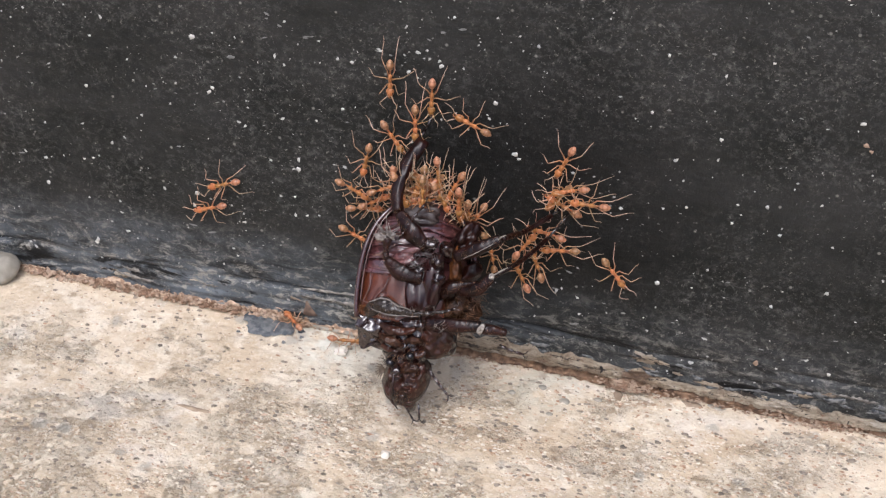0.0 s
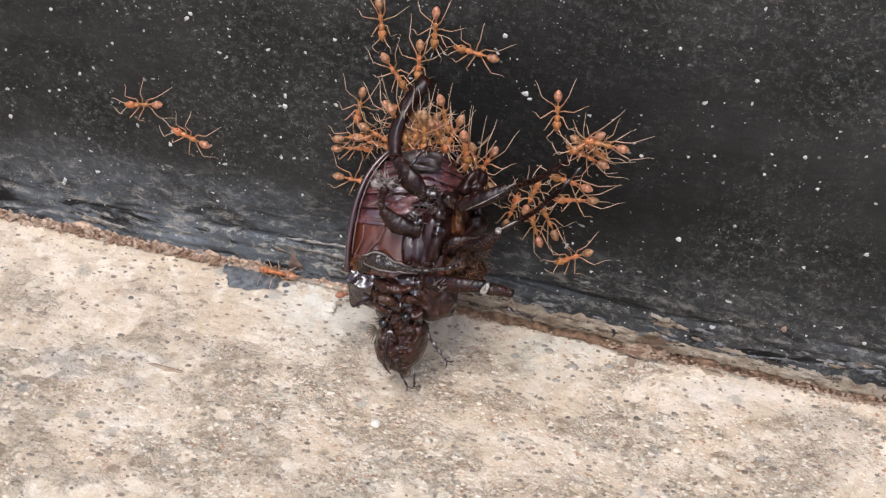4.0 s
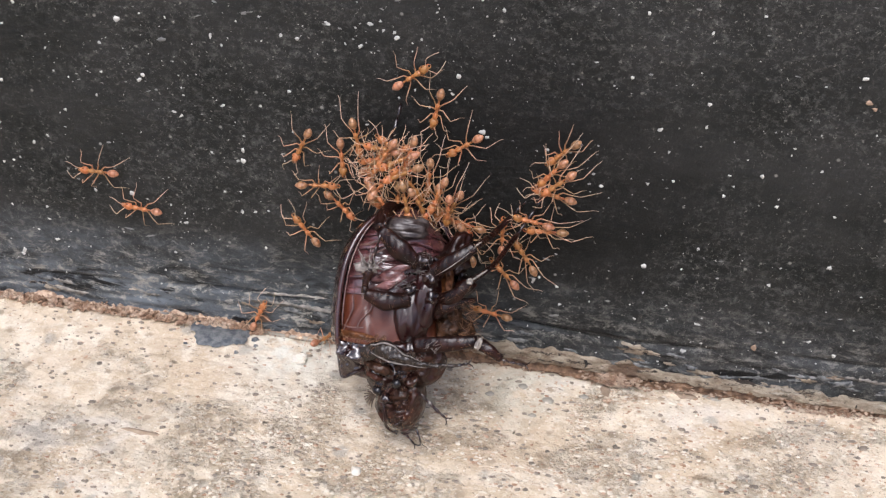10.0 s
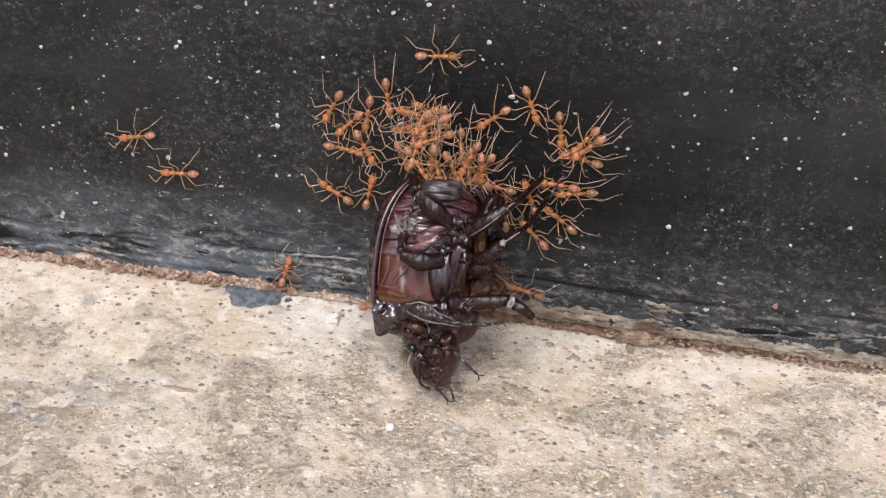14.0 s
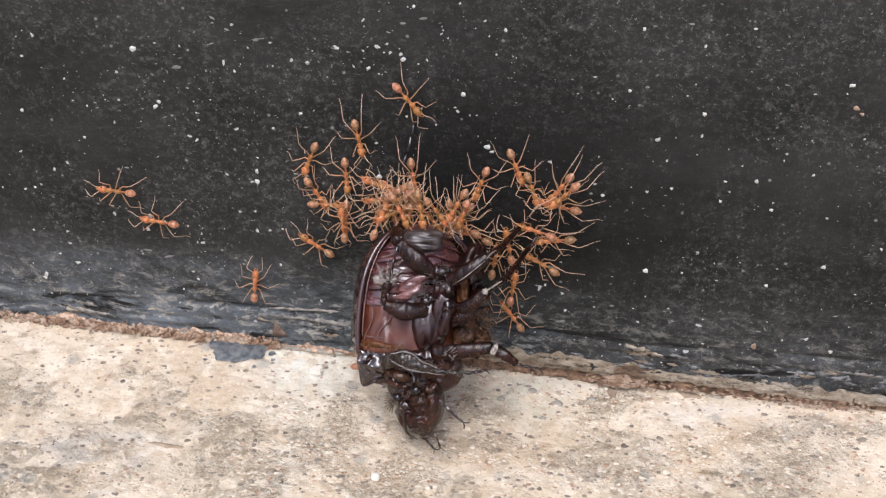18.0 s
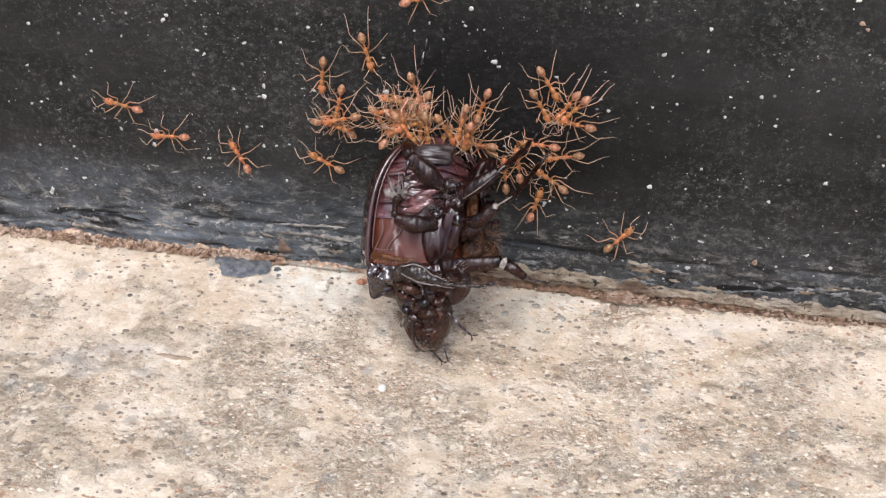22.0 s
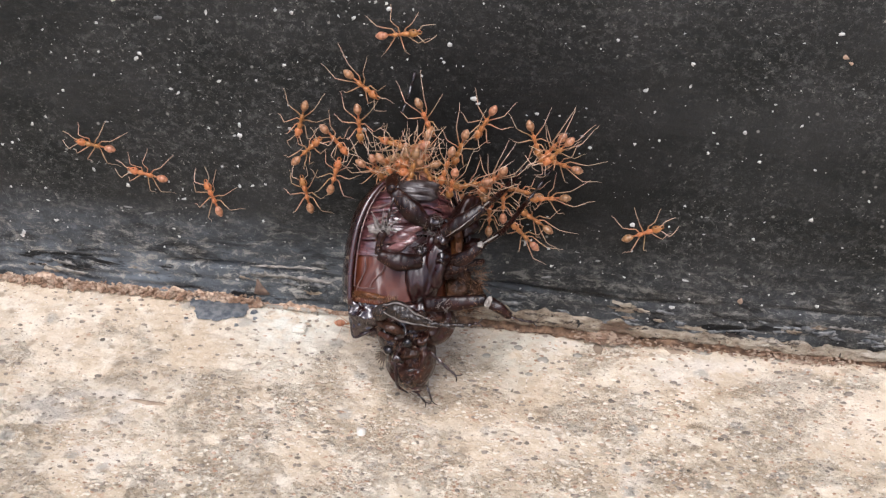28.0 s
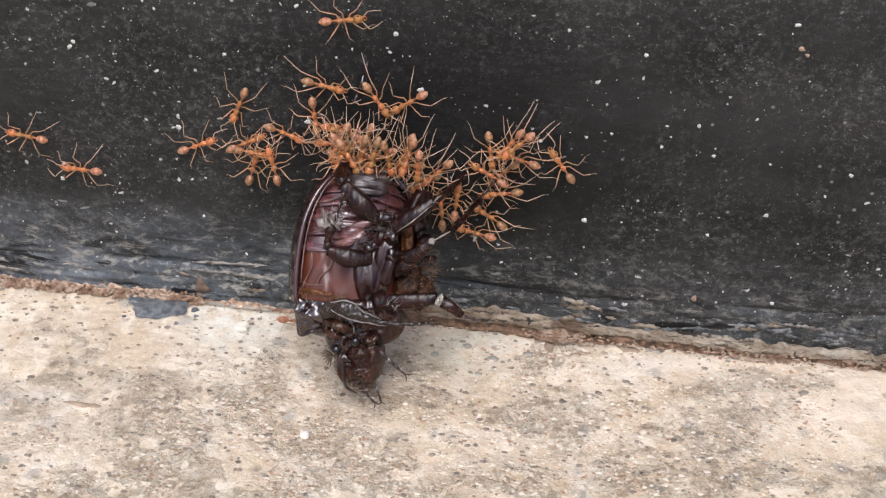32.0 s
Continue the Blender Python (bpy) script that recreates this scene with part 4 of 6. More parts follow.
def build_beetle():
    beetle = thing("rhinoceros_beetle", None, "dead-looking dark maroon rhinoceros beetle, belly out, head down against the board", "beetle")
    # wing cases wrap the back and turn up as a rim at the flanks
    for side, label in ((-1, "dark maroon wing case with a raised rim"), (1, "")):
        start = -1.2 if side < 0 else 4.5
        rows = []
        for i in range(23):
            v = start + (24.0 - start) * i / 22
            rows.append([at_body(v, side * radians(76 + (180 - 76) * k / 14), 1.06, 10.0) for k in range(15)])
        case = part("wing_case", thicken(patch(rows), 0.35), DARK, beetle, label)
        edge = [at_body(start + (24.0 - start) * i / 22, side * radians(77), 1.07, 10.0) for i in range(23)]
        # pale line: the highlight inside the rim, put in as a coloured tube
        glint_line = [at_body(2.0 + 20.0 * i / 22, side * radians(71), 1.03, 9.0) for i in range(23)]
        part("glint_line", tube(glint_line, [0.06] + [0.13] * 20 + [0.1, 0.05], 6), EDGE, case, "pale line along the wing case, coloured in as its highlight")
        part("rim", tube(edge, [0.5] * 20 + [0.45, 0.4, 0.3], 8), RIM, case, "glossy rounded rim")
    # belly plates overlap like shingles towards the tail
    cuts = [-0.6, 8.4, 11.6, 14.2, 16.8, 19.2, 21.4, 23.6]
    for n, (v0, v1) in enumerate(zip(cuts, cuts[1:])):
        rows = []
        fine = 20 if n == 0 else 6
        across = 64 if n == 0 else 24
        for i in range(fine + 1):
            s = i / fine
            v = v0 + (v1 - v0) * s + 0.25 * s
            row = []
            for k in range(across + 1):
                phi = radians(-84 + 168 * k / across)
                lift = 1.0 - 0.06 * s + (0.010 if i == 0 else 0) + 0.006 * noise.noise(Vector((phi * 3, v * 0.5, n)))
                sag = (-2.6 * (1 - abs(phi) / radians(84)) ** 1.3 + 1.0) * min(1.0, n * 0.5) * min(1.0, (7 - n) * 0.45)
                if n == 0:
                    # sunken sutures between the side pieces
                    for bend, slope in ((-62, 3.4), (-30, -2.4)):
                        lift -= 0.022 * math.exp(-((math.degrees(phi) - bend - slope * (v - 1)) / 2.2) ** 2)
                p = at_body(min(v, 23.9), phi, lift, 7.6 * lift)
                row.append(p + Vector((0, -sag, 0)))
            rows.append(row)
        part("belly_plate", thicken(patch(rows), 0.25), BROWN if n == 0 else PLATE, beetle)
    # creases of the large side plate
    for line in (((7.9, -60), (5.4, -58), (2.6, -66), (1.2, -70)), ((8.0, -34), (5.6, -38), (3.6, -47), (2.2, -50)), ((2.3, -76), (2.1, -60), (2.4, -42))):
        part("crease", tube(curve_through([at_body(v, radians(phi), 1.0, 7.65) for v, phi in line], 5), [0.05] + [0.13] * (5 * (len(line) - 1) - 1) + [0.05], 6), EDGE, beetle, "glinting crease on the side plate")
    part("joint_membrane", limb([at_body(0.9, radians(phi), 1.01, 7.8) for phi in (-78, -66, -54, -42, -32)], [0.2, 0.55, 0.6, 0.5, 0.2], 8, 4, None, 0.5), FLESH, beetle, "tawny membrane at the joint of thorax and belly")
    # breast plate and ridged leg bases in the middle
    part("breast_plate", ball((4.4, 6.0, 6.6), (3.4, 5.4, 2.2), Matrix.Rotation(PSI, 3, "Y"), 20, 14, 0.22), MAROON, beetle)
    part("keel", ball((6.0, 7.4, 6.4), (2.2, 6.4, 2.4), Matrix.Rotation(PSI, 3, "Y"), 18, 16, 0.5, None, 7), MAROON, beetle)
    for p, q, thick, mat in (((-3.2, 11.0, 8.6), (3.6, 15.0, 9.4), 1.1, SHEEN), ((-2.6, 9.6, 8.6), (2.8, 12.8, 9.6), 1.0, SHEEN), ((-8.4, 10.6, 6.6), (-1.8, 14.6, 8.8), 0.36, EDGE),
                             ((-7.8, 13.8, 6.4), (-1.0, 17.2, 8.6), 0.3, EDGE), ((-7.2, 16.6, 6.0), (-0.6, 19.6, 8.0), 0.28, EDGE)):
        p, q = Vector(p), Vector(q)
        part("hip_plate", crumpled(limb([p, p.lerp(q, 0.45) + Vector((0, -0.5, 0.5)), q], [thick * 0.35, thick, thick * 0.6], 8, 6, None, 0.45), 0.12, thick), mat, beetle, "glossy hip plate with pink-white highlights in its colour" if thick > 0.5 else "pale glossy seam between belly rings")
    part("tail_plate", ball((1.2, 20.6, 6.2), (4.6, 2.2, 1.8), Matrix.Rotation(0.15, 3, "Z"), 18, 11, 0.25, None, 3), TAIL, beetle, "dusty grey-brown glossy tail plate with its pale sheen in the colour")
    for c, q in (((7.2, 12.6, 8.4), (1.5, 1.7, 1.3)), ((7.6, 9.2, 7.6), (1.5, 1.5, 1.4)), ((5.4, 15.6, 9.0), (1.6, 1.4, 1.2)), ((8.2, 15.0, 7.0), (1.4, 1.8, 1.3)), ((3.8, 10.4, 9.2), (1.3, 1.2, 0.9))):
        part("hip", ball(c, q, Matrix.Rotation(0.4, 3, "Z"), 12, 9, 0.5, None, c[0]), DARK, beetle)
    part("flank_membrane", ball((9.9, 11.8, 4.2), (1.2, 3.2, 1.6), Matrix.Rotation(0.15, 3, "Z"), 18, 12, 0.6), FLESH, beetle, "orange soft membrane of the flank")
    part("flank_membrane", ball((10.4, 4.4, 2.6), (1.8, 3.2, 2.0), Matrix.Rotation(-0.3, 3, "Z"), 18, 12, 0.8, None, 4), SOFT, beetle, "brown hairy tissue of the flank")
    # dark lumps added for the shadow beside the belly; they cover the rim
    for c, q, k in (((10.4, 17.8, 2.4), (2.0, 3.4, 2.0), 2), ((11.2, 15.6, 2.6), (1.9, 2.6, 2.0), 5), ((12.0, 10.4, 1.8), (1.6, 3.4, 2.0), 8), ((9.0, 7.2, 4.6), (1.6, 2.2, 1.8), 11)):
        part("flank_shade", crumpled(ball(c, q, Matrix.Rotation(-0.5, 3, "Z"), 20, 14, 0.6, None, k), 0.3, k), LEG, beetle, "dark wrinkled lump added in the shadowed flank by the hind leg")
    r = random.Random(5)
    part("hair_fringe", hairs([at_body(0.9 + r.uniform(-0.5, 0.6), radians(r.uniform(-80, -20)), 1.0, 7.8) for _ in range(260)], 1.1, 0.035, (0.1, -1, 0.35), 0.7, 2), HAIR, beetle, "rusty hairs along the joint of thorax and belly")
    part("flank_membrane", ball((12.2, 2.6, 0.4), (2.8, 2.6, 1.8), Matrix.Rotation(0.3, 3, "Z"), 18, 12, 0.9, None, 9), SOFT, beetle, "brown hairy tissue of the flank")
    part("hair_fringe", hairs([(r.uniform(8, 15), r.uniform(-1, 8), r.uniform(-1, 4)) for _ in range(420)], 2.2, 0.04, (0.7, -0.2, 0.5), 0.8, 4), HAIR, beetle, "rusty hairs on the flank")
    # thorax: the shield's underside, with a pointed front corner
    rows = []
    for i in range(14):
        f = i / 13
        v = 0.3 - 8.2 * f
        a = 10.0 * (1 - 0.06 * f) * (1.0 if f < 0.8 else 1 - 0.55 * ((f - 0.8) / 0.2) ** 2)
        b = 7.6 * (1 - 0.35 * f ** 2)
        rows.append([Vector((1.2 * f, v, -0.6)) + LAT * (a * math.sin(g)) + VEN * (b * math.cos(g) * (0.74 if math.cos(g) > 0 else 1.05))
                     for g in (2 * math.pi * k / 30 for k in range(31))])
    bm = patch(rows)
    bmesh.ops.remove_doubles(bm, verts=bm.verts, dist=1e-6)
    bmesh.ops.holes_fill(bm, edges=bm.edges, sides=40)
    bmesh.ops.recalc_face_normals(bm, faces=bm.faces)
    thorax = part("thorax", bm, DARK, beetle, "black-brown glossy thorax shield")
    part("shield_flap", dome([(-8.7, 0.4, 5.0), (-5.6, 0.9, 6.2), (-3.2, 0.2, 7.0), (-2.6, -2.2, 7.2), (-3.2, -4.6, 6.6), (-5.0, -6.1, 5.6), (-7.4, -7.4, 4.6), (-7.9, -5.2, 4.4), (-8.6, -2.4, 4.6)], 1.6, 2.5, 14, 6, 0.95, 3, (-0.4, 0.6, 0)),
         WET, thorax, "swollen glossy flap of the shield with a pointed corner")
    part("shield_edge", limb([(-8.8, 0.2, 5.4), (-8.8, -2.4, 5.0), (-8.2, -5.2, 4.6), (-7.5, -7.5, 4.5), (-5.4, -6.5, 5.4), (-3.4, -5.6, 6.2)], [0.3, 0.35, 0.4, 0.32, 0.35, 0.25], 8, 5), DARK, thorax)
    part("shield_flap", dome([(5.0, 1.2, 6.6), (8.6, 1.0, 5.0), (10.8, -1.6, 3.0), (10.6, -4.6, 2.2), (8.6, -7.0, 2.6), (5.6, -7.0, 4.4), (4.6, -3.0, 6.4)], 1.5, 3.0, 9, 4, 0.6, 8), RUFOUS, thorax, "dull red-brown flap of the shield")
    part("throat", dome([(-3.4, -0.4, 6.6), (1.0, 0.4, 7.2), (5.6, 0.2, 6.8), (6.4, -4.0, 5.4), (5.8, -8.4, 4.4), (2.0, -10.4, 4.2), (-1.6, -9.4, 4.2), (-3.4, -5.6, 5.6)], 1.3, 3.0, 9, 4, 0.9, 5), DARK, thorax)
    for line, radii, mat in (([(-3.0, -1.6, 7.6), (-0.6, -2.4, 8.5), (2.4, -2.2, 8.5), (4.8, -1.4, 7.9)], [0.5, 1.0, 0.9, 0.4], RUFOUS),
                             ([(-3.0, -3.9, 7.2), (-0.8, -4.4, 8.2), (1.0, -4.9, 8.1), (2.2, -5.4, 7.2)], [0.5, 0.95, 0.85, 0.3], TAWNY),
                             ([(2.6, -4.2, 7.4), (4.4, -3.7, 7.9), (6.2, -3.7, 7.2)], [0.4, 0.75, 0.5], TAWNY),
                             ([(-2.6, -6.0, 6.6), (-0.8, -6.4, 7.2), (1.0, -6.6, 6.8)], [0.4, 0.7, 0.4], RUFOUS),
                             ([(4.2, -6.9, 6.2), (5.4, -6.4, 6.6), (6.6, -5.6, 6.0)], [0.5, 0.8, 0.5], RUFOUS)):
        part("front_coxa", crumpled(limb(line, radii, 10, 6, None, 0.7), 0.22, line[0][0]), mat, thorax, "tawny ridged leg base" if mat is TAWNY else "")
    part("hair_fringe", hairs([(r.uniform(-3, 7), r.uniform(-8.5, -2.5), r.uniform(6.4, 7.6)) for _ in range(120)], 1.1, 0.03, (0, -1, 0.6), 0.8, 6), HAIR, thorax)
    part("hair_fringe", hairs([(r.uniform(7, 9.6), r.uniform(-6.0, -3.0), r.uniform(2.6, 4)) for _ in range(60)], 1.2, 0.03, (0.7, -0.8, 0.3), 0.6, 16), HAIR, thorax)
    # head, hinged at the neck: a black rounded cheek and a worn brown brow
    bm = dome([(-0.9, -9.2, 3.4), (-1.9, -11.4, 3.0), (-2.3, -14.0, 2.6), (-1.3, -16.4, 2.2), (1.2, -18.0, 2.0), (3.8, -17.6, 2.2), (5.8, -15.2, 2.8), (6.7, -12.0, 3.2), (6.3, -8.8, 3.6), (3.0, -7.6, 4.0)], 2.7, 2.4, 12, 4, 0.7, 2, (0.4, 0.5, 0))
    head = hinged("head", bm, RUFOUS, beetle, (2.6, -9.0, 2.6), "dull red-brown head with a worn edge")

    def on_head(name, bm, mat, label=""):
        h = Vector(head["hinge"])
        for v in bm.verts:
            v.co -= h
        return part(name, bm, mat, head, label)
    on_head("cheek", dome([(-0.8, -9.0, 4.4), (-2.2, -11.2, 3.4), (-2.6, -14.0, 2.8), (-1.5, -16.6, 2.4), (0.8, -18.2, 2.2), (1.4, -16.2, 4.2), (0.8, -13.2, 5.0), (0.8, -10.4, 5.2)], 0.9, 2.5, 9, 4, 0.4, 6), DARK, "black glossy rounded cheek")
    for k in range(9):
        q = random.Random(k + 30)
        c = Vector((q.uniform(1.6, 6.0), -9.6 - 0.95 * k, 7.2 - 0.045 * (k - 2) ** 2))
        on_head("wrinkle", crumpled(limb([c + Vector((-1.0, 0.5 * q.uniform(-1, 1), -0.35)), c, c + Vector((0.9, 0.6 * q.uniform(-1, 1), -0.4))], [0.08, 0.28, 0.08], 7, 4), 0.1, k), RUFOUS if k % 3 else DARK)
    on_head("horn_stub", limb([(2.6, -16.6, 0.6), (2.8, -18.2, -0.8), (2.6, -19.0, -1.8)], [1.8, 1.3, 0.6], 9, 4), DARK)
    on_head("eye", ball((-0.2, -9.0, 6.4), (1.1, 1.0, 0.95), None, 16, 11), EYE, "bead-like black eye")
    on_head("eye", ball((4.0, -7.0, 7.2), (0.95, 0.95, 0.9), None, 16, 11), EYE, "bead-like black eye")
    on_head("palp_base", ball((4.2, -9.4, 6.4), (2.0, 1.0, 0.9), Matrix.Rotation(0.25, 3, "Z"), 12, 8, 0.4), TAWNY, "tawny ridged palp base")
    on_head("palp_base", ball((1.4, -10.6, 6.4), (1.3, 1.1, 0.9), None, 12, 8, 0.4, None, 3), DARK)
    on_head("mouth_ridge", limb([(0.8, -10.4, 6.6), (1.2, -13.0, 7.0), (0.6, -16.4, 5.4), (1.6, -18.6, 3.2)], [0.2, 0.34, 0.28, 0.12], 7, 5), MAROON)
    for d in (0.0, 0.35):
        on_head("antenna", tarsus([(7.4, -9.0 - d, 5.0), (8.6, -10.2 - d, 4.8), (9.8, -11.4 - d, 4.6), (11.0, -12.6 - d * 0.6, 4.4), (12.0, -13.6, 4.2)], None, 0.8), DARK)
    on_head("palp", tarsus([(3.6, -17.8, 4.0), (4.4, -18.8, 3.8), (5.2, -20.0, 3.4)], None, 0.8), DARK)
    on_head("palp", tarsus([(6.2, -16.4, 4.4), (6.4, -17.9, 4.0), (6.5, -19.6, 3.4)], None, 0.8), DARK)
    bm = bmesh.new()
    for k in range(7):
        a = radians(140 + 16 * k)
        root = Vector((-1.6, -11.0, 4.8))
        tube([root, root + Vector((math.cos(a), math.sin(a), 0.15)) * 1.2, root + Vector((math.cos(a + 0.25), math.sin(a + 0.25), 0.2)) * 2.2], [0.06, 0.16, 0.08], 6, bm, 0.4)
    on_head("antenna_club", bm, CLUB, "fanned amber antenna club")
    on_head("hair_fringe", hairs([(r.uniform(-2.4, -0.6), r.uniform(-10.6, -8.6), r.uniform(4, 6)) for _ in range(50)], 1.3, 0.04, (-1, 0.1, 0.4), 0.6, 8), DARK)
    on_head("hair_fringe", hairs([(r.uniform(1, 7), r.uniform(-17, -9), 6.6) for _ in range(90)], 0.7, 0.03, (0, -0.6, 0.6), 0.7, 9), HAIR)
    legs = {}

    def leg(key, femur, fr, tibia, tr, foot, mat=LEG, spur=None, thorns=7):
        k = len(legs)
        f = hinged("leg", ridged(limb(femur, fr, 20, 10, None, 0.6), femur, 0.06, k), mat, beetle, femur[0])
        t = hinged("shin", spined_limb(tibia, tr, thorns, 0.8, k), mat, f, tibia[0])
        q = random.Random(50 + k)
        for line, radii, owner in ((femur, fr, f), (tibia, tr, t)):
            roots, pts = [], curve_through(line, 8)
            for n in range(46):
                i = q.randrange(len(pts) - 1)
                a = q.uniform(0, 6.28)
                c = pts[i] + Vector((math.cos(a), math.sin(a), abs(math.sin(a * 1.7)) + 0.3)).normalized() * radii[min(i // 8, len(radii) - 1)] * 0.75
                roots.append(c - Vector(line[0]))
            part("bristles", hairs(roots, 0.9, 0.032, (0.2, -0.3, 0.5), 1.0, k), HAIR, owner, "short rusty bristles")
        if foot:
            hinged("foot", tarsus(foot), DARK, f, foot[0])
        if spur:
            hinged("spur", limb(spur, [0.10, 0.17, 0.08], 6, 3), BONE, f, spur[0], "pale glinting joint")
        legs[key] = (f, t)
    leg("hind_left", [(4.8, 14.6, 8.6), (1.8, 17.4, 10.0), (-1.8, 20.8, 9.4)], [1.2, 2.0, 1.1],
        [(-2.0, 21.0, 9.4), (-3.2, 24.6, 9.0), (-3.0, 30.0, 7.5), (-1.6, 35.5, 5.0)], [1.2, 1.35, 1.5, 1.5], [(-1.6, 35.5, 5.0), (-1.0, 38.0, 3.4), (-0.4, 41.0, 2.2), (0.0, 43.5, 1.6)], LEG)
    leg("mid_left", [(4.0, 8.4, 9.2), (0.0, 7.9, 10.6), (-3.7, 8.8, 10.4)], [1.2, 1.75, 1.0],
        [(-3.8, 8.9, 10.6), (-3.8, 11.0, 10.8), (-3.1, 13.4, 10.8)], [0.75, 0.6, 1.0], [(-3.0, 13.4, 11.0), (-2.6, 15.6, 11.0), (-2.3, 17.8, 10.4), (-2.0, 20.0, 9.6), (-1.4, 22.2, 9.0)], thorns=10)
    shin = legs["mid_left"][1]
    at = Vector(shin["hinge"]) / MM
    part("spur", hairs([Vector((-3.2 + r.uniform(-1.4, 1.4), 13.5 + r.uniform(-0.4, 0.4), 11.0)) - at for _ in range(20)], 3.6, 0.16, (0.15, 0.8, 0.3), 0.9, 12), DUSTY, shin, "fan of dusty grey spurs at the end of the shin")
    part("spur", crumpled(ball(Vector((-3.5, 13.5, 11.0)) - at, (2.3, 0.8, 0.6), None, 18, 10, 0.6), 0.35, 4), DUSTY, shin, "dust caked round the end of the shin")
    leg("mid_right", [(6.4, 13.2, 8.0), (10.6, 15.8, 9.0), (14.6, 18.8, 8.6)], [1.2, 1.4, 1.0],
        [(15.0, 19.1, 8.6), (15.5, 19.7, 3.6), (16.6, 21.2, -2.0), (19.4, 24.8, -6.4)], [0.6, 0.6, 0.6, 0.5], [(19.4, 24.8, -6.4), (20.6, 26.4, -7.2), (21.8, 27.8, -7.6), (22.8, 29.2, -7.9)],
        spur=[(14.6, 18.6, 10.0), (15.1, 19.3, 10.1), (15.9, 19.9, 9.8)])
    part("ridge", limb([Vector(q) - Vector((6.4, 13.2, 8.0)) for q in ((8.2, 13.2, 9.4), (11.0, 15.2, 10.2), (14.0, 17.9, 9.5))], [0.03, 0.08, 0.05], 6, 5), DUSTY, legs["mid_right"][0], "pale dusty ridge along the thigh")
    leg("hind_right", [(7.6, 8.6, 6.0), (11.4, 9.8, 7.6), (14.0, 12.6, 8.2)], [1.1, 1.3, 0.9],
        [(14.6, 13.2, 8.4), (17.0, 15.3, 7.0), (18.2, 17.4, 1.6), (20.2, 21.6, -4.6)], [0.55, 0.5, 0.5, 0.5], [(20.2, 21.6, -4.6), (21.4, 24.0, -5.8), (22.6, 26.4, -6.6), (23.6, 28.6, -7.2)],
        spur=[(14.2, 12.9, 9.6), (15.6, 14.1, 9.4), (17.0, 15.3, 8.6)])
    part("knee", ball(Vector((14.3, 13.0, 9.2)) - Vector((7.6, 8.6, 6.0)), (0.6, 0.6, 0.5), None, 10, 7, 0.3), BONE, legs["hind_right"][0], "pale bony knee")
    leg("front_left", [(-3.4, -2.6, 7.8), (-1.8, -1.6, 9.0), (-0.2, -0.8, 9.4)], [1.2, 1.5, 1.3],
        [(-0.6, -0.6, 9.8), (1.4, -0.9, 10.2), (4.2, -1.8, 10.2), (7.2, -2.5, 9.8), (14.0, -1.9, 9.2)], [1.3, 1.75, 1.1, 0.55, 0.26], [(12.2, -2.3, 9.4), (13.4, -2.0, 9.2), (14.6, -1.6, 9.0), (15.6, -1.3, 8.8)], GREYLEG, thorns=9)
    shin = legs["front_left"][1]
    at = Vector(shin["hinge"]) / MM
    for n, line in enumerate(([(-1.7, -0.2, 10.9), (1.2, 0.6, 11.2), (4.4, -0.9, 10.9), (7.6, -2.0, 10.2)], [(-1.4, -1.5, 10.8), (1.2, -2.4, 11.1), (4.0, -2.8, 10.8), (8.6, -2.9, 10.0)])):
        part("ridge", crumpled(limb([Vector(q) - at for q in line], [0.08, 0.17, 0.15, 0.06], 6, 6), 0.2, n), DUSTY, shin, "pale toothed edge of the shin")
    part("shin_hairs", hairs([Vector((r.uniform(0, 13), -1.5 + r.uniform(-1.2, 1.0), 11.2 + r.uniform(-0.3, 0.3))) - at for _ in range(70)], 0.8, 0.03, (0.5, -0.4, 0.5), 0.9, 21), DUSTY, shin, "fine grey hairs on the front shin")
    leg("front_right", [(5.6, 0.4, 8.2), (11.4, 1.5, 9.2), (16.8, 2.6, 8.8)], [1.3, 1.4, 1.1],
        [(17.2, 2.3, 8.8), (19.2, 1.3, 9.0), (21.2, 0.0, 8.2)], [1.15, 1.05, 0.75], [(21.0, 0.1, 8.2), (22.4, -0.4, 7.8), (23.8, -0.6, 7.2), (25.4, -0.8, 6.6)], LEG,
        spur=[(17.0, 1.6, 10.3), (17.3, 2.4, 10.5), (17.0, 3.2, 10.2)])
    part("knee", ball(Vector((17.2, 2.3, 9.9)) - Vector((5.6, 0.4, 8.2)), (0.6, 1.15, 0.6), Matrix.Rotation(-0.3, 3, "Z"), 12, 8, 0.4), BONE, legs["front_right"][0], "pale bony knee")
    part("spur", hairs([Vector((9.0 + r.uniform(-1.2, 1.2), 0.6 + r.uniform(-0.6, 0.8), 10.8)) - Vector((5.6, 0.4, 8.2)) for _ in range(12)], 1.7, 0.09, (0.2, 0.0, 0.6), 1.2, 33), DUSTY, legs["front_right"][0], "dusty bristles on the front thigh")
    leg("mid_low_right", [(7.4, 6.6, 6.0), (10.0, 7.6, 6.8), (12.4, 8.8, 6.4)], [0.9, 1.2, 0.8], [(12.2, 8.8, 6.4), (13.6, 9.0, 5.6), (15.0, 9.4, 4.6)], [0.75, 0.7, 0.5], None, thorns=3)
    part("hip_hairs", hairs([(r.uniform(2.5, 7.5), r.uniform(13, 17), r.uniform(9.2, 9.8)) for _ in range(60)] + [(r.uniform(1, 5), r.uniform(10, 12.5), 9.8) for _ in range(40)], 1.8, 0.045, (-0.5, -0.5, 0.5), 1.0, 41), DUSTY, beetle, "matted pale hairs between the hips")
    return beetle, legs


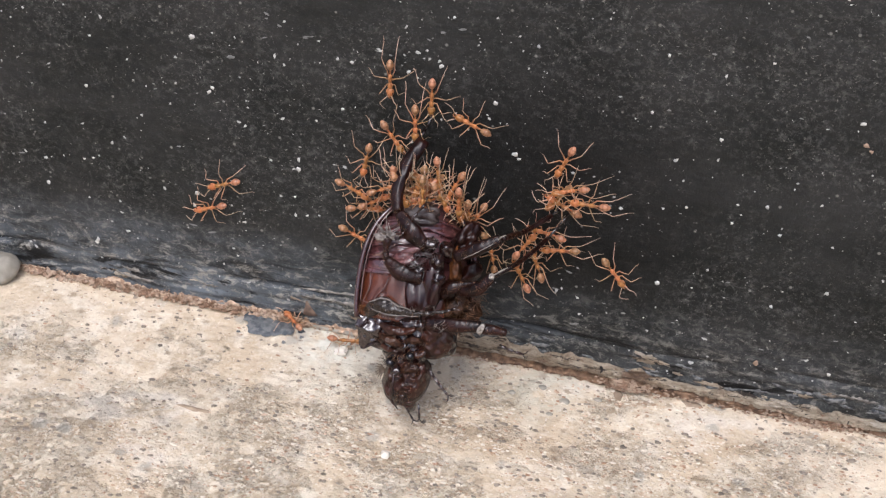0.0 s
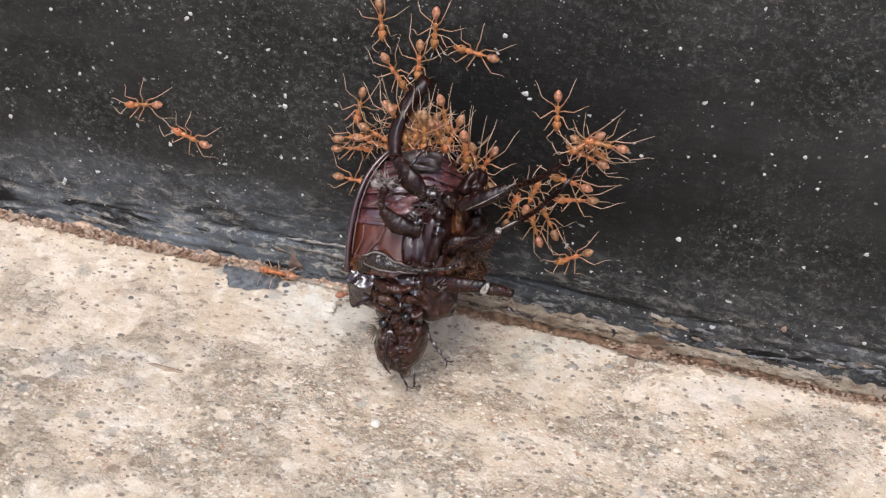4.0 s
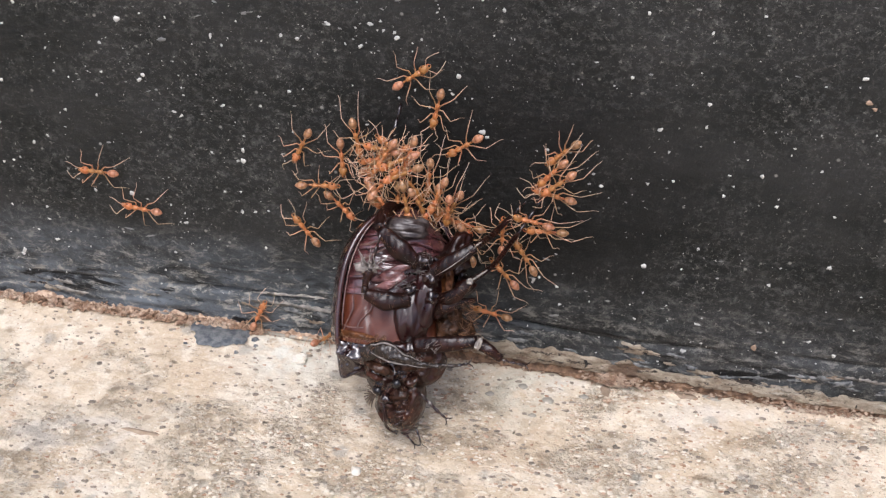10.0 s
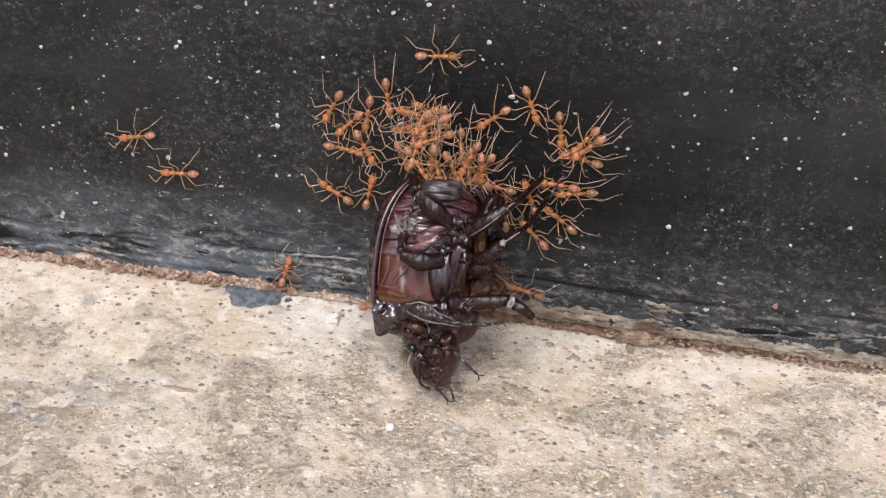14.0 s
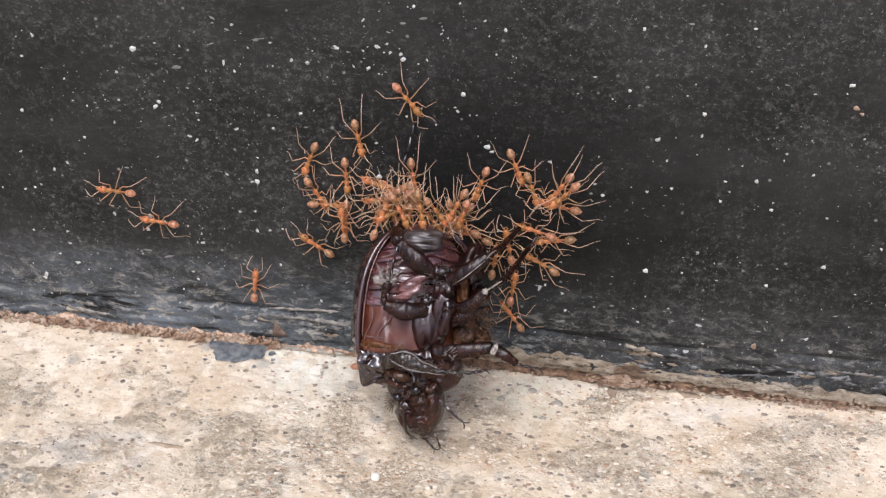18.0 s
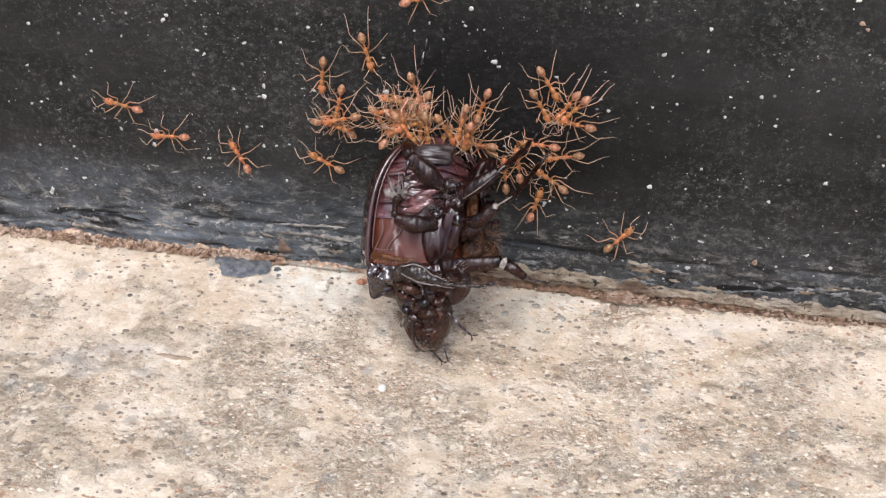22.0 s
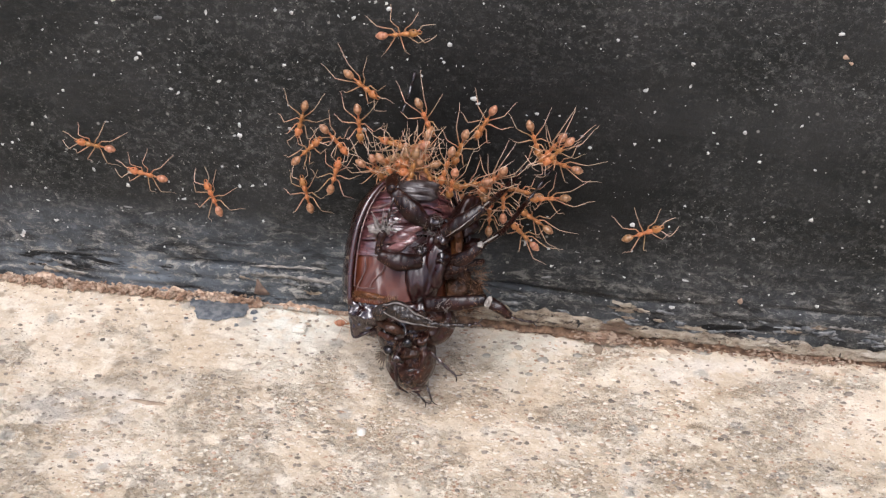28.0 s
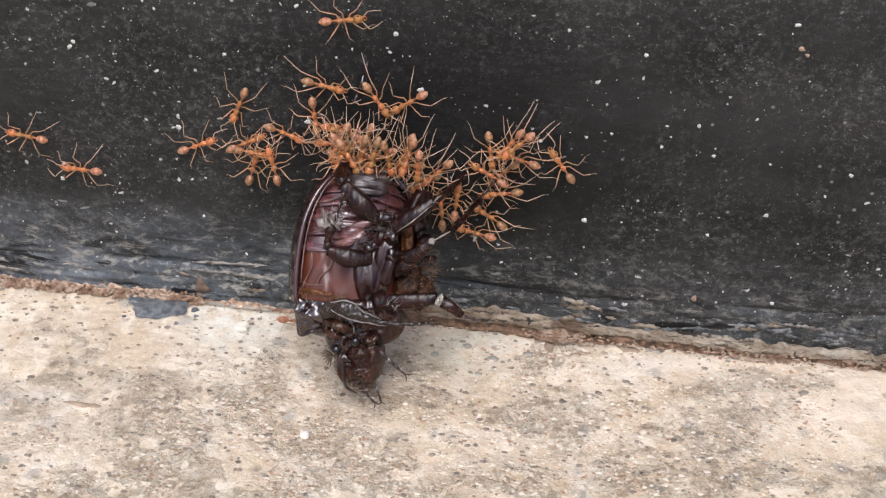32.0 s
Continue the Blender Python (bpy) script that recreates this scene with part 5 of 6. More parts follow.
# ---- the ants: x ahead, z away from what they stand on, in millimetres ----
STANCES = {
    "walk": [(5.4, 2.9), (4.6, -3.3), (1.6, 5.0), (-0.4, -5.2), (-4.6, 4.6), (-5.6, -3.6)],
    "walk2": [(4.4, 3.4), (5.6, -2.6), (-0.8, 5.2), (1.8, -4.9), (-5.8, 3.2), (-4.2, -4.8)],
    "pull": [(4.0, 2.6), (4.6, -2.3), (-2.2, 4.6), (-1.2, -4.8), (-8.2, 1.9), (-7.6, -2.9)],
    "pull2": [(4.8, 2.2), (3.6, -2.9), (-3.4, 3.8), (-2.6, -4.2), (-8.0, 3.4), (-8.6, -1.5)],
    "clump": [(4.4, 1.5), (3.0, -2.8), (0.4, 3.3), (-1.4, -3.2), (-4.9, 2.1), (-4.1, -3.0)],
}


def build_ant(stance, feet):
    r = random.Random(stance)
    ant = thing("weaver_ant", None, "orange weaver ant", "ant", "ants round the beetle")
    up = 1.7
    bm = ball((3.25, 0, up), (0.98, 0.80, 0.58), None, 14, 10)
    for v in bm.verts:
        s = (v.co.x / MM - 3.25) / 0.98
        v.co.y *= 1.0 - 0.28 * s
    head = part("head", bm, ANT_BODY, ant)
    for s in (-1, 1):
        part("eye", ball((3.3, 0.62 * s, up + 0.28), (0.19, 0.12, 0.17), None, 8, 6), ANT_EYE, head)
        part("mandible", limb([(3.95, 0.32 * s, up - 0.1), (4.45, 0.30 * s, up - 0.2), (4.75, 0.04 * s, up - 0.25)], [0.16, 0.13, 0.04], 6, 3), ANT_BODY, head)
        a = r.uniform(-0.3, 0.3)
        part("antenna", limb([(3.9, 0.4 * s, up + 0.3), (4.8, (1.2 + a) * s, up + 0.9), (5.3, (1.7 + a) * s, up + 1.0), (6.4, (1.5 + a) * s, up + 0.2), (7.3, (1.1 + a) * s, up - 0.6)], [0.075, 0.07, 0.06, 0.065, 0.05], 5, 3), ANT_LEG, ant)
    bm = ball((1.75, 0, up + 0.05), (0.85, 0.50, 0.50), None, 12, 8)
    ball((0.75, 0, up + 0.02), (0.75, 0.34, 0.36), None, 10, 7, 0, bm)
    ball((-0.15, 0, up + 0.1), (0.70, 0.44, 0.47), None, 12, 8, 0, bm)
    part("thorax", bm, ANT_BODY, ant)
    part("petiole", ball((-1.15, 0, up + 0.02), (0.55, 0.2, 0.26), None, 10, 7), ANT_BODY, ant)
    lift = 0.45 if stance in ("pull2", "clump") else 0.1
    bm = ball((0, 0, 0), (1.22, 0.78, 0.76), None, 16, 12)
    for v in bm.verts:
        s = v.co.x / MM / 1.22
        slim = 1 - (0.42 * s * s if s < 0 else 0.12 * s)
        v.co.y *= slim
        v.co.z *= slim
        ring = 0.985 if abs(math.sin(s * 5.0)) < 0.18 else 1.0
        v.co.y *= ring
        v.co.z *= ring
    for v in bm.verts:
        v.co = Matrix.Rotation(0.25 * lift, 3, "Y") @ v.co + Vector((-2.72, 0, up + lift)) * MM
    part("gaster", bm, ANT_GASTER, ant)
    hips = [(1.55, 0.36), (1.55, -0.36), (0.55, 0.34), (0.55, -0.34), (-0.25, 0.36), (-0.25, -0.36)]
    for (hx, hy), (fx, fy) in zip(hips, feet):
        h, f = Vector((0, 0, 0)), Vector((fx - hx, fy - hy, -up + 0.18))
        length = math.hypot(f.x, f.y)
        side = 1 if hy > 0 else -1
        k1 = Vector((f.x * 0.10, f.y * 0.10 + 0.25 * side, -0.3))
        knee = Vector((f.x * 0.46, f.y * 0.46, 1.5 - 0.06 * length)) + Vector((0.45 * (1 if fx > 0 else -1), 0.5 * side, 0))
        ankle = f * 0.86 + Vector((0, 0, 0.35))
        part("leg", tube([h, k1, k1.lerp(knee, 0.5) + Vector((0, 0, 0.15)), knee, knee.lerp(ankle, 0.5) + Vector((0, 0, 0.08)), ankle, f],
                         [0.16, 0.105, 0.10, 0.058, 0.064, 0.042, 0.032], 6), ANT_LEG, ant, "", Matrix.Translation(Vector((hx, hy, up - 0.2)) * MM))
    return ant


BEETLE, LEGS = build_beetle()
ANTS = {stance: build_ant(stance, feet) for stance, feet in STANCES.items()}


# ---- what moves ----
def beetle_pose(du, dv, turn=0.0, roll=0.0):
    """The beetle leans head-down against the board; du and dv shift it in the plane of its belly, in millimetres."""
    lean = Matrix(((1, 0, 0), (0, math.sin(radians(30)), -math.cos(radians(30))), (0, math.cos(radians(30)), math.sin(radians(30))))).to_4x4()
    base = Matrix.Translation(Vector((-1.99, -20.0, 18.06)) * MM) @ lean
    return base @ Matrix.Translation(Vector((du, dv, 0)) * MM) @ pose(0, 0, 0, 0, roll, turn)


def on_wall(x, z, heading, off=0.0, tip=0.0, lean=0.0):
    c, s = math.cos(radians(heading)), math.sin(radians(heading))
    m = Matrix(((c, -s, 0, x * MM), (0, 0, -1, -off * MM), (s, c, 0, z * MM), (0, 0, 0, 1)))
    return m @ pose(0, 0, 0, lean, tip, 0)


def floor_to_wall(x, y, z, heading, tilt):
    """An ant between cement (tilt 0) and board (tilt 90)."""
    return pose(x * MM, y * MM, z * MM) @ pose(0, 0, 0, tilt, 0, 0) @ pose(0, 0, 0, 0, 0, heading)


def motions():
    walk(BEETLE, [(0, beetle_pose(-4.0, 3.6, 1.0, -8)), (3, beetle_pose(-3.8, 3.4, 0.8, -8)), (6.0, beetle_pose(-3.4, 2.8, 0.5, -7)), (6.5, beetle_pose(-0.6, 0, 0.4)),
                  (9, beetle_pose(-0.3, 0, 0.2)), (13, beetle_pose(0, 0)), (17, beetle_pose(0.3, 0.2, -0.3)), (20, beetle_pose(0.8, 0.1, -0.6)),
                  (23, beetle_pose(1.0, 0.2, -1.0)), (28, beetle_pose(1.6, 0.6, -1.5)), (32, beetle_pose(2.2, 0.8, -2.0))])

    def swing(ob, rows):
        """Turns a limb at its hinge, by degrees about u, v and w, and shifts it by millimetres."""
        rest = ob.matrix_basis.copy()
        walk(ob, [(t, Matrix.Translation(Vector(turns[3:] or (0, 0, 0)) * MM) @ rest @ pose(0, 0, 0, *turns[:3])) for t, *turns in rows])
    swing(LEGS["hind_left"][0], [(0, 0, 0, 0), (3, 0, 0, 1), (6, 0, 0, 0), (6.5, 0, 0, 5), (13, 0, 0, 6), (32, 0, 0, 3)])
    swing(LEGS["hind_left"][1], [(0, 0, 0, -4), (3, 0, 0, -6), (6, 0, 0, -9), (6.6, -30, 0, -30), (9, -45, 0, -34), (13, -62, 0, -34), (20, -66, 0, -26), (32, -58, 0, -20)])
    swing(LEGS["mid_left"][0], [(0, 0, 0, -16, 0.8, 0.4, 0), (6, 0, 0, -14, 0.8, 0.4, 0), (6.5, 0, 0, 0, 0, 0, 0), (20, 0, 0, 2, 0, 0, 0), (32, 0, 0, 0, 0.4, 0, 0)])
    swing(LEGS["mid_left"][1], [(0, 0, 0, 26), (6, 0, 0, 12), (6.5, 0, 0, 0), (32, 0, 0, 2)])
    swing(LEGS["mid_right"][0], [(0, 0, 0, -5, 4.2, 0.8, 0), (6, 0, 0, -3, 4.2, 1.0, 0), (6.6, 0, 0, 0, 0, 0, 0), (20, 0, 0, 3, 0, 0, 0), (32, 0, 0, 5, 0, 0, 0)])
    swing(LEGS["hind_right"][0], [(0, 0, 0, -2, 4.4, -1.2, 0), (6, 0, 0, -1, 4.4, -1.2, 0), (6.6, 0, 0, 0, 0, 0, 0), (20, 0, 0, -2, 0, 0, 0), (32, 0, 0, -4, 0, 0, 0)])
    swing(LEGS["front_right"][0], [(0, 0, 0, -4, 1.2, -0.2, 0), (6, 0, 0, -4, 1.2, -0.2, 0), (6.5, 0, 0, 0, 0, 0, 0), (32, 0, 0, 1, 0, 0, 0)])
    swing(LEGS["front_right"][1], [(0, 0, 0, 34), (6, 0, 0, 34), (6.5, 0, 0, 0), (32, 0, 0, 1)])
    swing(LEGS["front_left"][0], [(0, 0, 0, 9, -2.6, 2.6, 0), (6, 0, 0, 9, -2.6, 2.6, 0), (6.5, 0, 0, 0, 0, 0, 0), (32, 0, 0, -1, 0, 0, 0)])
    head = next(o for o in BEETLE.children if o.name == "head")
    swing(head, [(0, 0, 0, 0), (6.0, 0, 0, 0), (6.5, 13, -14, 3, 0.5, 1.2, 0), (20, 13, -16, 3, 0.5, 1.2, 0), (32, 13, -16, 5, 0.5, 1.2, 0)])

    r = random.Random(11)

    def step_legs(ant, times, reach):
        """The legs feel forward and back in turn while the ant tugs or walks."""
        for n, ob in enumerate([o for o in ant.children if o.name.split(".")[0] == "leg"]):
            rest, way, late = ob.matrix_basis.copy(), (1 if n in (0, 3, 4) else -1), r.uniform(0, 6.28)
            walk(ob, [(t, rest @ pose(0, 0, 0, 0, 0, way * reach * math.sin(t * 3.1 + late * 0.25))) for t in times])

    jobs = []
    what = {"walk": "orange weaver ant walking on the black board", "walk2": "orange weaver ant with spread legs on the black board",
            "pull": "orange weaver ant tugging with hind legs stretched back", "pull2": "orange weaver ant bracing itself and pulling at the beetle",
            "clump": "orange weaver ant clinging in the crowd at the beetle"}

    def go(stance, off, rows, reach=4.0, tip=0.0, lean=0.0, label=""):
        jobs.append((stance, [(t, on_wall(x, z, heading, off, tip, lean)) for t, x, z, heading in rows], reach, label or what[stance]))
    go("walk", 0, [(0, -52.3, 34.2, -158), (3, -62.8, 35.9, -165), (6, -65.6, 34.4, -175), (9, -65.2, 34.7, -182), (13, -64.8, 34.6, -165), (17, -65.3, 35.9, -181), (20, -64.7, 35.6, -185), (23, -65.3, 35.9, -194), (28, -65.2, 35.9, -189), (32, -65.4, 36.1, -188)], 9)
    go("walk2", 0, [(0, -55.8, 27.6, -159), (3, -54.6, 29.9, -198), (6, -56.2, 29.2, -192), (9, -56.9, 27.5, -189), (13, -56.6, 27.1, -172), (17, -56.9, 29.1, -188), (20, -56.1, 29.6, -177), (23, -55.8, 29.7, -177), (28, -55, 30.2, -192), (32, -55.4, 29.8, -182)], 9)
    go("walk2", 0, [(0, -7.3, 62.8, -90), (3, -7.1, 62.8, -90), (6, -6.7, 62.3, -91), (7, -5.6, 61.3, -13), (8, -4.4, 60.3, 65), (9, -3.3, 62.4, 55), (13, -3.9, 59.4, 4), (17, -5.4, 60.8, 9), (18, -5.2, 61.6, -50), (18.5, -5.2, 62.0, -28), (19, -5.3, 62.4, -8), (20, -5.3, 63, 11), (23, -4.2, 64.6, 21), (28, -4.4, 64.5, 9), (32, -4.4, 65, 9)], 9)
    go("pull", 0, [(0, -15.9, 65.4, -89), (3, -16.6, 64.6, -88), (6, -17.9, 55.4, -70), (9, -13.3, 49, -75), (13, -13.3, 49.4, -85), (17, -14.5, 52.6, -79), (20, -14.8, 52.7, -80), (23, -14.4, 53, -70), (28, -11.4, 54.1, -40), (32, -7.9, 52.1, -11)], 9)
    go("pull", 3, [(0, -9.7, 58.1, -88), (3, -8.9, 57.6, -98), (6, -9, 55.6, -70), (9, 0.1, 46.4, -95), (13, 1.8, 42.2, -89), (17, -2.4, 47.1, -86), (20, -4.7, 46.8, -76), (23, -3.9, 47.4, -69), (28, 1.3, 50, -67), (32, 2.4, 51.8, -54)])
    go("walk", 0, [(0, -15.3, 52.5, -54), (3, -14.8, 52.8, -54), (6, -13.9, 52.1, -54), (9, -15.4, 44.2, -77), (13, -17.3, 46.1, -100), (17, -17.3, 44.8, -95), (20, -18.4, 42.8, -72), (23, -20.7, 41.1, -112), (28, -11.8, 46, -86), (32, -9.5, 45.8, -84)])
    go("walk2", 0, [(0, -20.6, 46.2, -101), (3, -20.2, 45.2, -97), (6, -22.2, 43.4, -107), (9, -23.5, 45.5, -115), (13, -23.9, 46.5, -116), (17, -24.7, 47.3, -121), (20, -23.4, 47.2, -86), (23, -23.4, 46.8, -100), (28, -22.9, 45.9, -105), (32, -23.5, 46.8, -113)])
    go("clump", 1, [(0, -23.4, 39.2, -27), (3, -21.8, 39.3, 28), (6, -21.5, 33.2, -26), (9, -20.8, 38.2, 6), (13, -22.3, 38.2, -12), (17, -21.1, 38, 3), (20, -21.8, 37, -13), (23, -22.1, 36.4, -9), (28, -22.3, 39.1, 46), (32, -22.7, 39.3, 27)])
    go("clump", 0, [(0, -21.1, 34.3, 7), (3, -21.6, 32.9, -9), (6, -22.8, 39.9, 66), (7.5, -19.5, 36, 25), (9, -16.2, 32.1, -16), (11, -18.1, 38.2, -83), (13, -20, 44.2, -151), (15, -22.1, 41.9, -94), (17, -24.3, 39.5, -37), (18.5, -23.1, 40, -78), (20, -21.9, 40.6, -120), (21.5, -20.7, 37.2, -186), (23, -19.6, 33.9, -252), (25.5, -18.2, 38, -331), (28, -16.8, 42, -411), (32, -15.4, 41.7, -382)])
    go("walk", 0, [(0, -23.1, 27.3, -24), (3, -21.8, 27.9, 2), (6, -21.9, 27.3, -9), (7.5, -22.4, 27.1, 50), (9, -23, 26.8, 108), (13, -24, 27, 147), (17, -24, 27.3, 152), (20, -23.6, 26.8, 136), (23, -23.1, 26.9, 159), (28, -22.7, 28.5, 102), (32, -21.7, 33.4, 74)])
    go("walk2", 2, [(0, -16.4, 40.9, 27), (3, -16.6, 40.3, -23), (6, -15, 39.6, -24), (7.5, -11.8, 40.6, 37), (9, -8.7, 41.6, 99), (13, -16.5, 28.7, 77), (17, -17.3, 33.2, 85), (20, -19.1, 34.6, 130), (21.5, -19.2, 37.3, 176), (23, -19.4, 40.1, 221), (25.5, -18, 37.3, 147), (28, -16.6, 34.4, 74), (32, -17.1, 35.2, 102)])
    go("walk", 0, [(0, 1.5, 57.7, 158), (3, 0.9, 59, 169), (6, 1.5, 59, 195), (9, 1.2, 53.5, 256), (11, 3.9, 60.1, 260), (13, 11.2, 54.5, 292), (17, 15.5, 49.2, 286), (20, 16.6, 49.4, 307), (23, 21.4, 49.3, 299), (28, 21.6, 45.6, 288), (32, 23.1, 41.8, 279)], 9)
    go("walk2", 0, [(0, 20.3, 53.1, -113), (3, 16.5, 51.3, -86), (6, 15, 50.3, -95), (9, 7.9, 49.9, -142), (13, 6.7, 48.8, -143), (17, 8.7, 45.5, -113), (20, 9.2, 44.3, -107), (23, 7.7, 43.2, -110), (28, 12.5, 48.3, -117), (32, 8.1, 50.2, -144)])
    go("clump", 0, [(0, 19.9, 45, -124), (3, 22.6, 43.5, -64), (4.5, 22.5, 45.3, -9), (6, 22.5, 47, 47), (7.5, 24.1, 48.9, 120), (9, 25.8, 50.9, 193), (13, 20.2, 48.5, 267), (17, 18.8, 44.8, 290), (20, 18.7, 44.8, 283), (23, 19.4, 44.1, 305), (25.5, 19.9, 39, 237), (28, 20.5, 33.8, 169), (32, 25.9, 37.4, 227)])
    go("pull", 5, [(0, 26.8, 47.2, -178), (3, 26.3, 48.1, -181), (6, 26.6, 48.7, -185), (9, 25, 47.3, -137), (13, 25.2, 46.9, -136), (17, 25.6, 46.9, -134), (20, 24.8, 46.5, -130), (23, 26.6, 47.2, -130), (28, 26.7, 46.1, -131), (32, 28.4, 46, -134)])
    go("pull2", 3, [(0, 22.4, 48.5, -160), (3, 22.5, 47.4, -135), (6, 23.3, 47, -140), (9, 23.5, 48.2, -131), (13, 24.3, 47.2, -126), (17, 24.7, 47.3, -124), (20, 24.1, 47.4, -120), (23, 25, 46.2, -122), (28, 25.5, 45.7, -125), (32, 27, 45.2, -125)])
    go("pull", 2, [(0, 21.4, 44, 156), (3, 22.9, 43.3, 162), (6, 23.9, 43.9, 162), (9, 24.4, 42.7, 168), (13, 24.1, 42.4, 169), (17, 24.7, 42.5, 168), (20, 24.7, 42.3, 174), (23, 27.1, 42, 168), (28, 27.5, 41.5, 164), (32, 28.8, 41.4, 163)])
    go("pull2", 1, [(0, 18.4, 36.5, 172), (3, 20.9, 37.1, 172), (6, 20.5, 36.6, 175), (9, 20.7, 36.1, 171), (13, 20.3, 35.6, 182), (17, 20.3, 36.1, 166), (20, 20.3, 35.5, 174), (23, 19, 36.6, 186), (28, 14.5, 36.4, 231), (32, 23.4, 37.1, 152)])
    go("pull", 1, [(0, 21.5, 33, -171), (3, 22.2, 33.6, -168), (6, 22.1, 33.4, -169), (9, 23, 34, -177), (13, 23.6, 34.3, -169), (17, 23.9, 34.4, -170), (20, 24, 34, -168), (23, 24.9, 34.2, -167), (28, 25.5, 33.5, -172), (32, 25.9, 33.4, -168)])
    go("pull2", 0, [(0, 16.7, 27.6, 112), (3, 17.2, 26.9, 122), (6, 17.6, 26.7, 115), (9, 19, 26.9, 120), (13, 20.6, 27, 139), (17, 21.4, 27.8, 152), (20, 21.6, 28, 151), (23, 22.7, 27.6, 147), (28, 23, 27.5, 147), (32, 23.8, 27.4, 148)])
    go("pull", 1, [(0, 13.8, 24.7, 119), (3, 15, 25.3, 111), (6, 14.8, 24.5, 119), (9, 15.6, 23.3, 131), (13, 16.1, 23.4, 135), (17, 15.9, 23.7, 129), (18.5, 15.7, 19.9, 49), (20, 15.5, 16.1, -30), (21.5, 18, 20.1, 44), (23, 20.6, 24.1, 118), (28, 21, 24.3, 134), (32, 21.4, 24.2, 168)])
    go("clump", 1, [(0, 7.3, 28.2, 104), (3, 9.6, 28, 75), (6, 10.1, 27.9, 78), (9, 9, 28.5, 98), (13, 9.5, 27.7, 101), (17, 11.7, 27.7, 79), (20, 12.4, 28.5, 92), (23, 13.4, 28.5, 96), (28, 13.8, 27.8, 90), (32, 14.6, 28.1, 96)])
    go("walk", 2, [(0, 13.8, 32.9, 58), (3, 13.7, 32.9, 72), (6, 13.3, 31.3, 75), (9, 14.9, 32, 82), (13, 15, 32.2, 111), (17, 15.1, 32.1, 106), (20, 14.8, 32.2, 92), (23, 16.2, 31.4, 99), (28, 16.5, 31.4, 92), (32, 17.4, 30.9, 85)])
    go("pull", 6, [(0, 0.9, 42.9, -85), (3, 1, 42.5, -83), (6, 1.7, 42.5, -82), (9, 3.4, 40.9, -89), (13, 3.5, 40.8, -94), (17, 4, 40.6, -87), (20, 4.2, 40.7, -89), (23, 6.7, 41.9, -80), (28, 8.6, 45.8, -108), (32, 8.5, 43.5, -110)])
    go("pull2", 5, [(0, 2.6, 40.2, -87), (3, 3, 40.3, -78), (6, 3.4, 40.4, -80), (9, 6.1, 39.9, -114), (13, 6.2, 40, -116), (17, 6.3, 40.3, -124), (20, 6.8, 40.4, -106), (23, 7.5, 40.6, -105), (28, 11.1, 37.6, -159), (32, 8.2, 39.5, -164)])
    go("pull", 4, [(0, 4.2, 39.6, -116), (3, 4.9, 39.9, -115), (6, 5.3, 39.6, -115), (7.5, 5.3, 37.9, -160), (9, 5.4, 36.2, -206), (13, 4.9, 37.2, -227), (17, 5.7, 37.7, -224), (20, 7.6, 36.5, -174), (23, 8.5, 37.1, -184), (28, 14.6, 38.3, -131), (32, 14, 38.4, -134)])
    go("pull2", 3, [(0, 3.7, 36.5, 140), (3, 3.9, 35.9, 143), (6, 4.9, 35.9, 147), (9, 8.3, 34.8, 167), (13, 8.3, 34.8, 175), (17, 8.7, 35.1, 167), (20, 7.1, 34.4, 159), (23, 8.8, 36.6, 159), (28, 10.5, 33.5, 183), (32, 11.6, 35.6, 218)])
    go("clump", 8, [(0, -3.3, 50.5, -84), (3, -2.6, 50.6, -76), (6, -2.5, 50.4, -75), (9, -1.5, 47.5, -61), (13, -1.1, 39.6, -32), (17, 0.3, 41.6, -49), (20, 0.5, 40.6, -51), (21.5, 1.4, 40.1, -95), (23, 2.2, 39.6, -139), (25.5, 3.6, 39.6, -80), (28, 5, 39.7, -21), (30, 4.5, 41.2, -82), (32, 4, 42.7, -143)])
    go("walk", 0, [(0, 32.3, 29.4, -50), (3, 25.3, 22.5, -128), (6, 18.3, 16.9, -175), (9, 13.6, 14.9, -191), (13, 14.8, 8.9, -186), (17, 15.7, 12.2, -236), (20, 22.9, 17.3, -233), (21, 30.9, 14.8, -303), (22, 36.2, 15.2, -310), (23, 42.6, 19.8, -316), (25, 42.5, 25.6, -309), (28, 43.1, 26.7, -334), (29, 37.4, 22.3, -388), (29.5, 38.4, 29.4, -342), (30, 39.3, 36.5, -296), (32, 36.5, 39.5, -233)], 14)
    # an ant that climbs from the paint spill up the board
    climb = [(t, on_wall(x, z, heading)) for t, x, z, heading in ((9, -34.6, 4.2, 66), (13, -35.6, 5.6, 68), (17, -36.8, 7.2, 94), (18, -38, 15.5, 83), (19, -40.6, 21.6, 73), (20, -40.5, 25.7, 112), (23, -41.9, 26, 117), (28, -42, 25.7, 109), (30, -40.1, 30.9, 81), (31, -35.5, 37.6, 60), (32, -32.5, 37.2, 24))]
    jobs.append(("walk2", [(0, floor_to_wall(-37.0, -2.8, 0.3, 137, 0)), (1, floor_to_wall(-36.2, -4.4, 0.3, 126, 0)), (2, floor_to_wall(-35.5, -5.5, 0.3, 115, 0)), (3.5, floor_to_wall(-36.4, -3.3, 0.3, 156, 0)), (5.5, floor_to_wall(-36.9, -1.9, 0.6, 215, 8)),
                           (6, floor_to_wall(-36.4, -1.8, 1.0, 165, 35)), (6.5, floor_to_wall(-35.8, -1.2, 2.0, 112, 65)), (7, floor_to_wall(-35.4, -0.8, 3.0, 64, 90))] + climb, 14, "orange weaver ant climbing from the paint spill up the board"))
